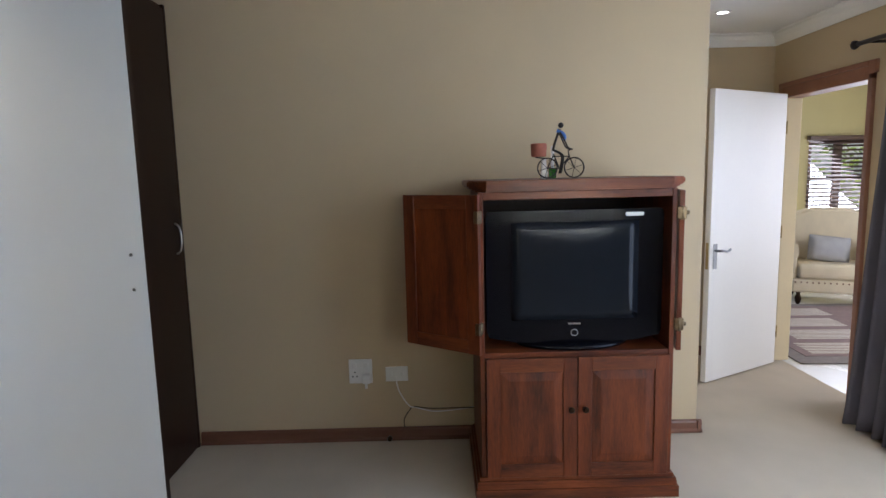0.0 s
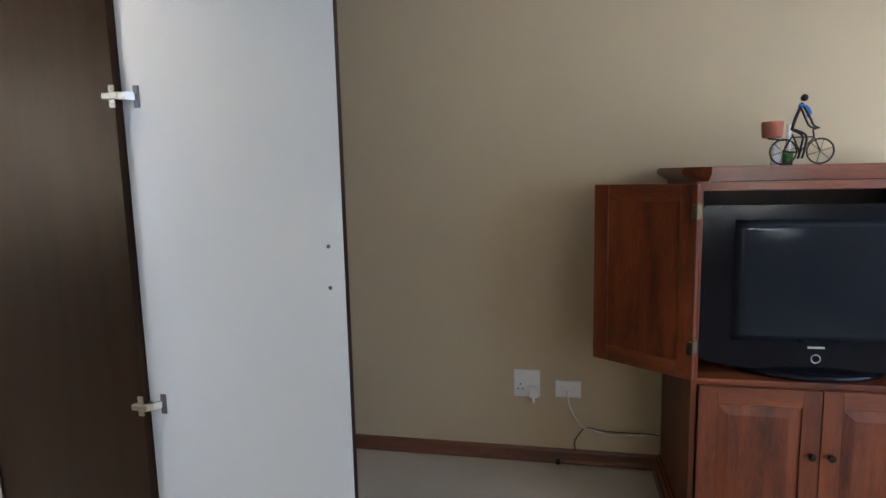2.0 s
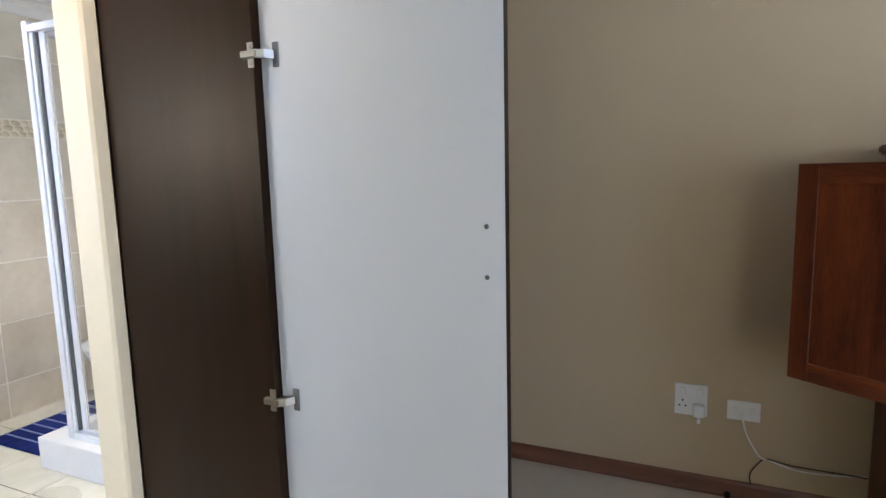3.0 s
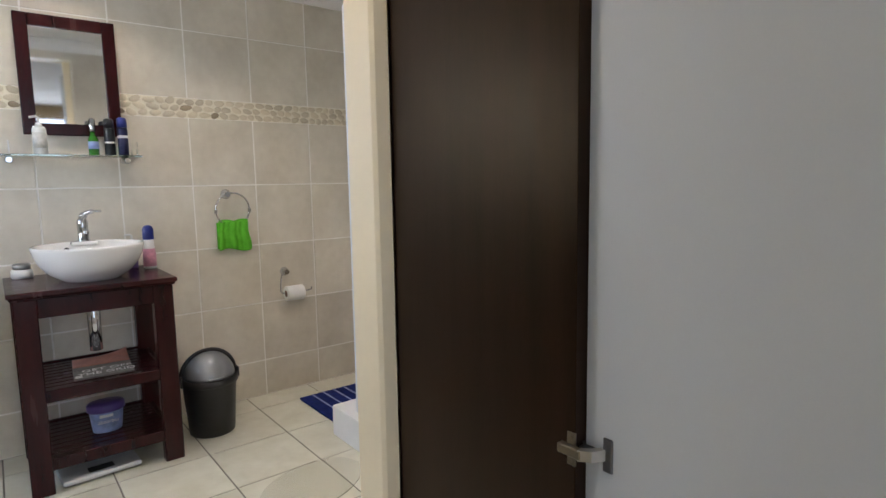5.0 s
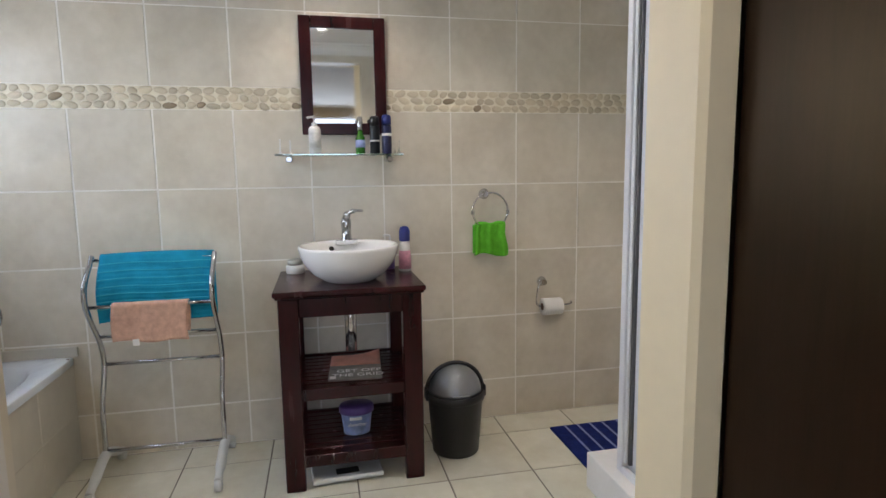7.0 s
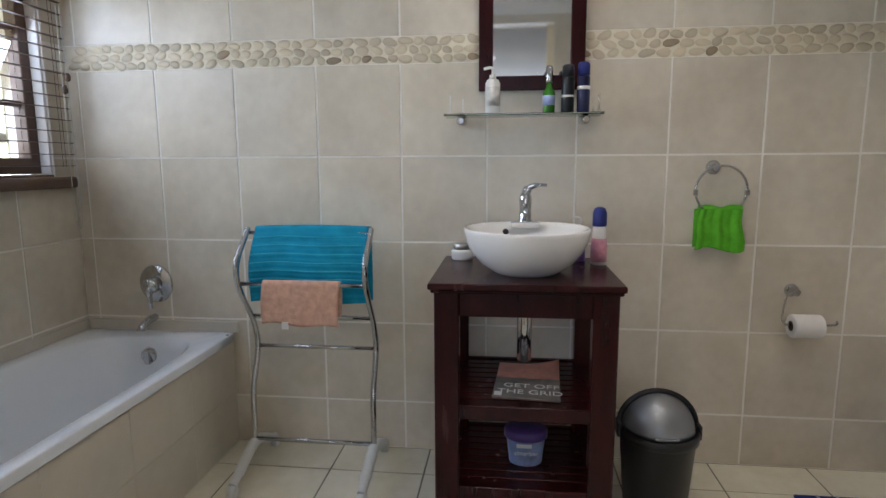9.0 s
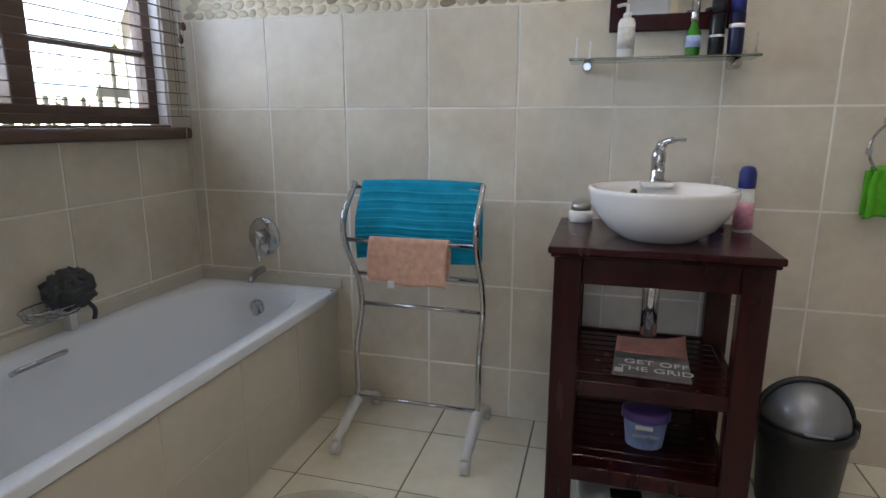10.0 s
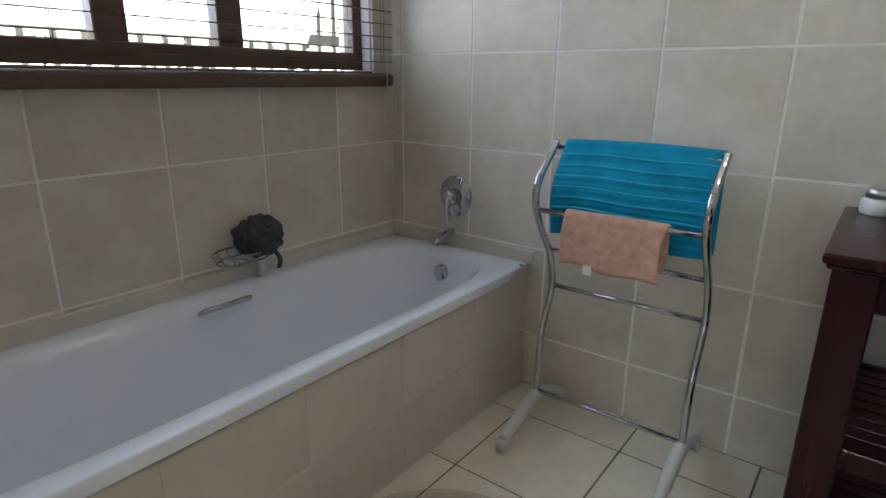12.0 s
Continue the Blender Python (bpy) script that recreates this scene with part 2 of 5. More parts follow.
def tube(bm, pts, r, seg=10, closed=False, caps=True):
    pts = [Vector(p) for p in pts]
    n = len(pts)
    rs = r if isinstance(r, (list, tuple)) else [r] * n
    rings, side = [], None
    for i, p in enumerate(pts):
        a = pts[(i - 1) % n] if (closed or i) else p
        b = pts[(i + 1) % n] if (closed or i < n - 1) else p
        d = (b - a).normalized()
        if side is None:
            side = d.orthogonal().normalized()
        side = (side - d * side.dot(d)).normalized()
        up = d.cross(side)
        rings.append([bm.verts.new(p + rs[i] * (math.cos(k * math.tau / seg) * side + math.sin(k * math.tau / seg) * up)) for k in range(seg)])
    for i in range(n if closed else n - 1):
        A, B = rings[i], rings[(i + 1) % n]
        for k in range(seg):
            f = bm.faces.new((A[k], A[(k + 1) % seg], B[(k + 1) % seg], B[k]))
            f.smooth = True
    if caps and not closed:
        bm.faces.new(rings[0][::-1])
        bm.faces.new(rings[-1])
    return bm


def curve(pts, steps=6):
    """Points of a smooth curve through pts."""
    P = [Vector(p) for p in pts]
    out = []
    for i in range(len(P) - 1):
        a, b, c, d = P[max(i - 1, 0)], P[i], P[i + 1], P[min(i + 2, len(P) - 1)]
        for k in range(steps):
            t = k / steps
            out.append(0.5 * (2 * b + (c - a) * t + (2 * a - 5 * b + 4 * c - d) * t * t + (3 * b - a - 3 * c + d) * t ** 3))
    return out + [P[-1]]


def lathe(bm, profile, seg=32, c=(0, 0), sx=1.0, sy=1.0):
    rings = []
    for r, z in profile:
        rings.append([bm.verts.new((c[0] + sx * r * math.cos(k * math.tau / seg), c[1] + sy * r * math.sin(k * math.tau / seg), z)) for k in range(seg)])
    for A, B in zip(rings, rings[1:]):
        for k in range(seg):
            f = bm.faces.new((A[k], A[(k + 1) % seg], B[(k + 1) % seg], B[k]))
            f.smooth = True
    if profile[0][0] > 1e-5:
        bm.faces.new(rings[0][::-1])
    if profile[-1][0] > 1e-5:
        bm.faces.new(rings[-1])
    return bm


def prism(bm, poly, a0, a1, axis="z"):
    """A polygon swept along an axis; poly holds the two other coordinates in order."""
    def at(u, v, w):
        return {"z": (u, v, w), "y": (u, w, v), "x": (w, u, v)}[axis]
    A = [bm.verts.new(at(u, v, a0)) for u, v in poly]
    B = [bm.verts.new(at(u, v, a1)) for u, v in poly]
    n = len(poly)
    for k in range(n):
        bm.faces.new((A[k], A[(k + 1) % n], B[(k + 1) % n], B[k]))
    bm.faces.new(A[::-1])
    bm.faces.new(B)
    bmesh.ops.recalc_face_normals(bm, faces=bm.faces[:])
    return bm


def sheet(bm, f, nu, nv, thick=0.006):
    """A cloth: f(u, v) for u, v in 0..1, given a thickness."""
    V = [[bm.verts.new(f(i / nu, j / nv)) for j in range(nv + 1)] for i in range(nu + 1)]
    for i in range(nu):
        for j in range(nv):
            bm.faces.new((V[i][j], V[i + 1][j], V[i + 1][j + 1], V[i][j + 1])).smooth = True
    bmesh.ops.recalc_face_normals(bm, faces=bm.faces[:])
    bmesh.ops.solidify(bm, geom=bm.faces[:], thickness=thick)
    return bm


def B():
    return bmesh.new()


def mesh_of(name, bm, material):
    me = bpy.data.meshes.new(name)
    bm.to_mesh(me)
    bm.free()
    me.materials.append(material)
    return me


def part(name, bm, material, parent, label="", at=None):
    ob = new(name, mesh_of(name, bm, material))
    ob.parent = parent
    if at is not None:
        ob.matrix_local = at
    if label:
        ob["label"] = label
    return ob


def thing(name, m, label, category, group="", kind=""):
    ob = new(name)
    ob.empty_display_size = 0.1
    ob.matrix_world = m
    return tagged(ob, label, category, group, kind)


def solid(name, bm, material, label, category, kind="structure", m=None):
    ob = new(name, mesh_of(name, bm, material))
    if m is not None:
        ob.matrix_world = m
    return tagged(ob, label, category, kind=kind)


def text(name, body, size, m, material, parent, width=0):
    cu = bpy.data.curves.new(name, "FONT")
    cu.body, cu.size, cu.extrude = body, size, 0.0004
    cu.align_x = cu.align_y = "CENTER"
    ob = new(name, cu)
    bpy.context.view_layer.update()
    me = bpy.data.meshes.new_from_object(ob.evaluated_get(bpy.context.evaluated_depsgraph_get()))
    bpy.data.objects.remove(ob)
    me.materials.clear()
    me.materials.append(material)
    t = new(name, me)
    t.parent = parent
    t.matrix_local = m
    return t


# ---- structure ----
CEIL = 2.45
TVY = 2.75            # face of the wall behind the television
BX, BY0, BY1 = -3.97, -1.12, 2.95   # bathroom: basin wall, window wall, far wall
PX0, PX1 = -1.62, -1.56             # partition with the bathroom opening
FRONT = -1.19         # wardrobe fronts
DWX = 2.72            # wall with the room door

b = B()
box(b, PX1 + 0.0, -2.8, -0.1, DWX + 0.06, 4.2, 0.0)
solid("floor", b, CARPET, "beige loop-pile carpet over the bedroom floor", "floor")
b = B()
box(b, DWX + 0.062, 2.3, -0.1, 6.3, 6.75, -0.002)
solid("floor_sitting_room", b, PALEFL, "pale glossy tiled floor of the sitting room", "floor")
b = B()
box(b, BX - 0.1, -2.9, CEIL, DWX + 0.1, 4.3, CEIL + 0.12)
solid("ceiling", b, WHITE, "white painted plaster ceiling", "ceiling")
b = B()
box(b, DWX + 0.102, 2.2, CEIL + 0.02, 6.4, 6.8, CEIL + 0.12)
solid("ceiling_sitting_room", b, WHITE, "white ceiling of the sitting room", "ceiling")

b = B()
box(b, -1.72, TVY, 0, 1.60, TVY + 0.14, CEIL)
solid("wall_north", b, PAINT, "beige painted plaster wall behind the television cabinet", "wall")
b = B()
box(b, 1.45, TVY + 0.14, 0, 1.60, 4.09, CEIL)
solid("wall_recess_side", b, PAINT, "beige painted side wall of the door recess", "wall")
b = B()
box(b, 1.45, 4.09, 0, DWX + 0.1, 4.22, CEIL)
solid("wall_recess_back", b, PAINT, "beige painted back wall of the door recess", "wall")
# wall with the room door and, further along, the glazed sliding door
b = B()
box(b, DWX, 3.93, 0, DWX + 0.1, 4.09, CEIL)
box(b, DWX, 3.06, 2.0, DWX + 0.1, 3.93, CEIL)
box(b, DWX, 2.35, 0, DWX + 0.1, 3.06, CEIL)
box(b, DWX, -0.5, 2.2, DWX + 0.1, 2.35, CEIL)
box(b, DWX, -2.8, 0, DWX + 0.1, -0.5, CEIL)
solid("wall_east", b, PAINT, "beige painted wall with door and sliding door openings", "wall")
b = B()
box(b, PX1, -2.92, 0, 1.05, -2.8, CEIL)
box(b, 2.55, -2.92, 0, DWX + 0.1, -2.8, CEIL)
box(b, 1.05, -2.92, 0, 2.55, -2.8, 0.9)
box(b, 1.05, -2.92, 2.1, 2.55, -2.8, CEIL)
solid("wall_south", b, PAINT, "beige painted wall with a window opening", "wall")

# partition: bathroom side, left and right of the opening
b = B()
box(b, PX0 - 0.08, BY0 - 0.1, 0, PX0, 0.413, CEIL)
box(b, PX0 - 0.08, 1.127, 0, PX0, BY1 + 0.1, CEIL)
box(b, PX0 - 0.08, 0.413, 2.3, PX0, 1.127, CEIL)
solid("wall_partition", b, TILE, "tiled partition wall between bedroom and bathroom", "wall")
b = B()
prism(b, [(-1.62, 1.074), (-1.562, 1.092), (-1.554, 1.099), (-1.550, 1.126), (-1.62, 1.126)], 0, 2.3)
tagged(solid("trim_opening_post", b, CREAM, "cream painted post beside the bathroom opening", "door frame"))
b = B()
prism(b, [(-1.62, 0.447), (-1.562, 0.443), (-1.554, 0.436), (-1.550, 0.401), (-1.62, 0.401)][::-1], 0, 2.3)
solid("trim_opening_post", b, ENAMEL, "white painted post beside the bathroom opening", "door frame")
b = B()
box(b, -1.62, 0.401, 2.3, -1.55, 1.126, CEIL)
solid("trim_opening_head", b, CREAM, "cream painted head over the bathroom opening", "door frame")


def cornice(name, pts):
    """A cove moulding along a polyline under the ceiling; the room lies to its left."""
    for i, (p, q) in enumerate(zip(pts, pts[1:])):
        p, q = Vector((*p, 0)), Vector((*q, 0))
        d = (q - p).normalized()
        n = Vector((-d.y, d.x, 0))
        bm = B()
        prof = [(0, CEIL - 0.085), (0.012, CEIL - 0.085), (0.016, CEIL - 0.070), (0.028, CEIL - 0.040), (0.055, CEIL - 0.018), (0.082, CEIL - 0.012), (0.085, CEIL - 0.001), (0, CEIL - 0.001)]
        A = [bm.verts.new(p + n * u + Vector((0, 0, v))) for u, v in prof]
        C = [bm.verts.new(q + n * u + Vector((0, 0, v))) for u, v in prof]
        for k in range(len(prof)):
            bm.faces.new((A[k], A[(k + 1) % len(prof)], C[(k + 1) % len(prof)], C[k]))
        bm.faces.new(A)
        bm.faces.new(C[::-1])
        bmesh.ops.recalc_face_normals(bm, faces=bm.faces[:])
        solid("trim_cornice", bm, WHITE, "white moulded plaster cornice under the ceiling", "cornice")


cornice("bedroom", [(DWX, 2.4), (DWX, 4.09), (1.60, 4.09), (1.60, TVY + 0.01)])
cornice("bathroom", [(BX, BY1), (BX, BY0), (PX0 - 0.08, BY0)])
cornice("bathroom", [(PX0 - 0.08, BY0), (PX0 - 0.08, BY1), (BX, BY1)])


def skirting(x0, y0, x1, y1):
    """Varnished skirting with a rounded top, its back on the line; the room lies to the left of the line."""
    p, q = Vector((x0, y0, 0)), Vector((x1, y1, 0))
    d = (q - p).normalized()
    n = Vector((-d.y, d.x, 0))
    bm = B()
    prof = [(0, 0.002), (0.026, 0.002), (0.026, 0.014), (0.016, 0.022), (0.015, 0.058), (0.011, 0.068), (0.004, 0.072), (0, 0.072)]
    A = [bm.verts.new(p + n * u + Vector((0, 0, v))) for u, v in prof]
    C = [bm.verts.new(q + n * u + Vector((0, 0, v))) for u, v in prof]
    for k in range(len(prof)):
        bm.faces.new((A[k], A[(k + 1) % len(prof)], C[(k + 1) % len(prof)], C[k]))
    bm.faces.new(A)
    bm.faces.new(C[::-1])
    bmesh.ops.recalc_face_normals(bm, faces=bm.faces[:])
    solid("baseboard", bm, SKIRT, "brown varnished wooden skirting board", "skirting")


skirting(1.626, TVY, FRONT, TVY)
skirting(1.60, 4.06, 1.60, TVY - 0.026)
skirting(2.69, 4.09, 1.63, 4.09)
skirting(DWX, 3.94, DWX, 4.06)

# window wall of the bathroom with its opening
WX0, WX1, WZ0, WZ1 = -3.86, -2.05, 1.20, 2.12
b = B()
box(b, BX - 0.2, BY0 - 0.2, 0, PX0, BY0 - 0.002, WZ0)
box(b, BX - 0.2, BY0 - 0.2, WZ1, PX0, BY0 - 0.002, CEIL)
box(b, BX - 0.2, BY0 - 0.2, WZ0, WX0, BY0 - 0.002, WZ1)
box(b, WX1, BY0 - 0.2, WZ0, PX0, BY0 - 0.002, WZ1)
window_wall = solid("wall_window", b, GROUT, "cream tiled bathroom wall with a window over the bath", "wall")
b = B()
box(b, BX - 0.2, BY0 - 0.002, 0, BX - 0.002, BY1 + 0.1, CEIL)
basin_wall = solid("wall_basin", b, GROUT, "cream tiled bathroom wall with a pebble border", "wall")
b = B()
box(b, BX - 0.006, BY1, 0, PX0, BY1 + 0.1, CEIL)
solid("wall_bathroom_far", b, TILE, "cream tiled far wall of the bathroom", "wall")
b = B()
box(b, BX - 0.006, BY0 - 0.006, -0.1, PX1, BY1, -0.0025)
bath_floor = solid("floor_bathroom", b, FGROUT, "cream glazed floor tiles with dark grout in the bathroom", "floor")

# ---- bedroom ----
def downlight(x, y, z, label="round recessed downlight, lit, in a white ceiling", power=0, spot=1.9, tone=(1.0, 0.88, 0.70)):
    t = thing("downlight", pose(x, y, z), label, "downlight", "ceiling downlights")
    b = B()
    lathe(b, [(0.034, -0.002), (0.037, -0.006), (0.046, -0.005), (0.050, 0.0)], 24)
    part("rim", b, ENAMEL, t)
    b = B()
    lathe(b, [(0.0001, -0.0035), (0.033, -0.0030), (0.033, 0.0)], 24)
    part("lens", b, BULB, t, "glowing warm lens")
    if power:
        lamp("downlight_beam", "SPOT", pose(x, y, z - 0.012), power, tone, spot_size=spot, spot_blend=0.6, shadow_soft_size=0.03)


downlight(2.0, 3.44, CEIL, power=8)
downlight(0.6, 0.6, CEIL)
# unseen downlight, added to warm the opening post and wardrobe panel
downlight(-1.36, 0.74, CEIL, power=36, spot=2.0, tone=(1.0, 0.76, 0.44))


def skinned_door(parent, w, h, z0, t=0.022, raised=True, flip=1):
    """A framed cupboard door in local x 0..w, y -t..0 with a fielded panel."""
    s = 0.062
    for x0 in (0, w - s):
        b = B()
        box(b, x0, -t, z0, x0 + s, 0, z0 + h, 0.0015)
        part("stile", b, CHERRY, parent)
    for q in (z0, z0 + h - s):
        b = B()
        box(b, s, -t, q, w - s, 0, q + s, 0.0015)
        part("rail", b, CHERRYH, parent)
    b = B()
    x0, x1, a0, a1 = s - 0.004, w - s + 0.004, z0 + s - 0.004, z0 + h - s + 0.004
    k = 0.045
    yo, yi = -t + 0.008, -t + 0.001
    O = [b.verts.new(p) for p in ((x0, yo, a0), (x1, yo, a0), (x1, yo, a1), (x0, yo, a1))]
    I = [b.verts.new(p) for p in ((x0 + k, yi, a0 + k), (x1 - k, yi, a0 + k), (x1 - k, yi, a1 - k), (x0 + k, yi, a1 - k))]
    Bk = [b.verts.new(p) for p in ((x0, -0.006, a0), (x1, -0.006, a0), (x1, -0.006, a1), (x0, -0.006, a1))]
    for i in range(4):
        j = (i + 1) % 4
        b.faces.new((O[i], O[j], I[j], I[i]))
        b.faces.new((Bk[i], Bk[j], O[j], O[i]))
    b.faces.new(I)
    b.faces.new(Bk[::-1])
    bmesh.ops.recalc_face_normals(b, faces=b.faces[:])
    part("panel", b, CHERRY, parent)


def tv_cabinet():
    """Front faces -y; local origin at the front left foot of the carcass."""
    W, D, H = 0.86, 0.56, 1.426
    t = thing("tv_cabinet", pose(0.343, 2.13, 0), "reddish wooden television cabinet with open upper doors", "cabinet")
    for x0 in (0, W - 0.022):
        b = B()
        box(b, x0, 0.0, 0.09, x0 + 0.022, D, H - 0.03, 0.002)
        part("side_panel", b, CHERRY, t)
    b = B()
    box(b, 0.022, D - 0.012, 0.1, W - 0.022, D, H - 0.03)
    part("back_panel", b, INSIDE, t, "brown back board with the interior shade in its dark colour")
    b = B()
    box(b, 0.022, 0.004, 0.66, W - 0.022, D - 0.012, 0.684, 0.002)
    part("tv_shelf", b, CHERRYH, t)
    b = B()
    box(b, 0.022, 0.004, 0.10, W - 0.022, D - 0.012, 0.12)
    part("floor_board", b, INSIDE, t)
    b = B()
    prof = [(-0.030, 0.0), (-0.030, 0.045), (-0.022, 0.052), (-0.020, 0.075), (-0.010, 0.088), (-0.006, 0.105)]
    for (o, z), (o2, z2) in zip(prof, prof[1:]):
        if z2 > z:
            box(b, o, o, z, W - o, D, z2)
    part("plinth", b, CHERRYH, t, "moulded plinth")
    # cornice with clipped front corners
    b = B()
    for o, z0, z1 in ((0.008, 1.396, 1.404), (0.022, 1.404, 1.412), (0.036, 1.412, 1.420), (0.044, 1.420, 1.440), (0.038, 1.440, 1.446)):
        c = 0.035 + o
        prism(b, [(-o, -o + c), (-o + c, -o), (W + o - c, -o), (W + o, -o + c), (W + o, D + 0.01), (-o, D + 0.01)], z0, z1)
    part("top", b, CHERRYH, t, "moulded top with clipped corners")
    b = B()
    box(b, 0.022, 0.002, 1.362, W - 0.022, 0.022, 1.3955, 0.002)
    part("top_rail", b, CHERRYH, t)
    # lower doors
    for i, x0 in enumerate((0.024, W / 2 + 0.0015)):
        d = thing("lower_door", Matrix.Identity(4), "", "")
        d.parent = t
        d.matrix_local = pose(x0, 0.0, 0)
        skinned_door(d, W / 2 - 0.0255, 0.555, 0.108)
        b = B()
        kx = W / 2 - 0.0255 - 0.03 if i == 0 else 0.03
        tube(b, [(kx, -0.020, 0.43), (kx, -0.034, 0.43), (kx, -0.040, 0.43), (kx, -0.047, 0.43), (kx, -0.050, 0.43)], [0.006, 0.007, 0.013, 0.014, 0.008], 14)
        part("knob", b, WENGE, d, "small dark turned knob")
    # upper doors, open
    for i, (hx, a) in enumerate(((0.0, 144.5), (W, -96.0))):
        d = thing("upper_door", Matrix.Identity(4), "", "")
        d.parent = t
        w = 0.408
        if i == 0:
            d.matrix_local = pose(hx - 0.002, -0.024, 0) @ pose(0, 0, 0, 0, 0, a)
        else:
            d.matrix_local = pose(hx + 0.004, -0.010, 0) @ pose(0, 0, 0, 0, 0, 78)
        skinned_door(d, w, 0.705, 0.682)
        for z in (0.80, 1.29):
            b = B()
            box(b, -0.004, -0.030, z - 0.026, 0.018, 0.008, z + 0.026, 0.002)
            tube(b, [(0.0, -0.012, z - 0.03), (0.0, -0.012, z + 0.03)], 0.006, 10)
            tube(b, [(0.012, -0.03, z), (0.012, -0.042, z)], 0.009, 10)
            part("hinge", b, OLDBRASS, d, "tarnished brass butt hinge")
    return t


tv_cabinet()


def television():
    t = thing("television", pose(0.777, 2.20, 0.684), "black glossy tube television inside the open cabinet", "television")
    b = B()
    w = 0.395
    # front housing with a bowed lower edge
    prism(b, [(-w, 0.075), (-w + 0.01, 0.05), (-0.27, 0.028), (-0.12, 0.020), (0.12, 0.020), (0.27, 0.028), (w - 0.01, 0.05), (w, 0.075), (w, 0.612), (w - 0.012, 0.624), (-w + 0.012, 0.624), (-w, 0.612)], 0.0, 0.10, "y")
    part("housing", b, GLOSSB, t)
    b = B()
    prism(b, [(-0.33, 0.05), (0.33, 0.05), (0.30, 0.60), (-0.30, 0.60)], 0.10, 0.30, "y")
    part("rear_housing", b, BLACKP, t)
    # bowed screen
    b = B()
    n = 12
    x0, x1, z0, z1 = -0.285, 0.285, 0.130, 0.572
    V = [[b.verts.new((x0 + (x1 - x0) * i / n, -0.004 - 0.005 * (1 - (2 * i / n - 1) ** 2) * (1 - (2 * j / n - 1) ** 2) + 0.0015, z0 + (z1 - z0) * j / n)) for j in range(n + 1)] for i in range(n + 1)]
    for i in range(n):
        for j in range(n):
            b.faces.new((V[i][j], V[i + 1][j], V[i + 1][j + 1], V[i][j + 1])).smooth = True
    rim = [V[i][0] for i in range(n + 1)] + [V[n][j] for j in range(1, n + 1)] + [V[i][n] for i in range(n - 1, -1, -1)] + [V[0][j] for j in range(n - 1, 0, -1)]
    back = [b.verts.new((v.co.x, 0.0, v.co.z)) for v in rim]
    for k in range(len(rim)):
        j = (k + 1) % len(rim)
        b.faces.new((rim[k], back[k], back[j], rim[j]))
    part("screen", b, SCREEN, t, "dark grey bowed picture tube")
    b = B()
    lathe(b, [(0.215, 0.0), (0.225, 0.006), (0.215, 0.020), (0.12, 0.026)], 40, (0, 0.08), 1.15, 0.62)
    part("base", b, GLOSSB, t, "rounded swivel base")
    b = B()
    box(b, -0.028, -0.002, 0.105, 0.028, 0.0005, 0.113, 0.001)
    part("badge", b, STEEL, t, "plain silver badge bar")
    b = B()
    box(b, 0.225, -0.003, 0.592, 0.305, 0.0005, 0.609, 0.001)
    part("sticker", b, INK, t, "small white sticker")
    b = B()
    pts = [(0.015 * math.cos(a * math.tau / 24), -0.002, 0.068 + 0.015 * math.sin(a * math.tau / 24)) for a in range(24)]
    tube(b, pts, 0.0022, 6, closed=True)
    part("power_button", b, STEEL, t, "ringed power button")


television()


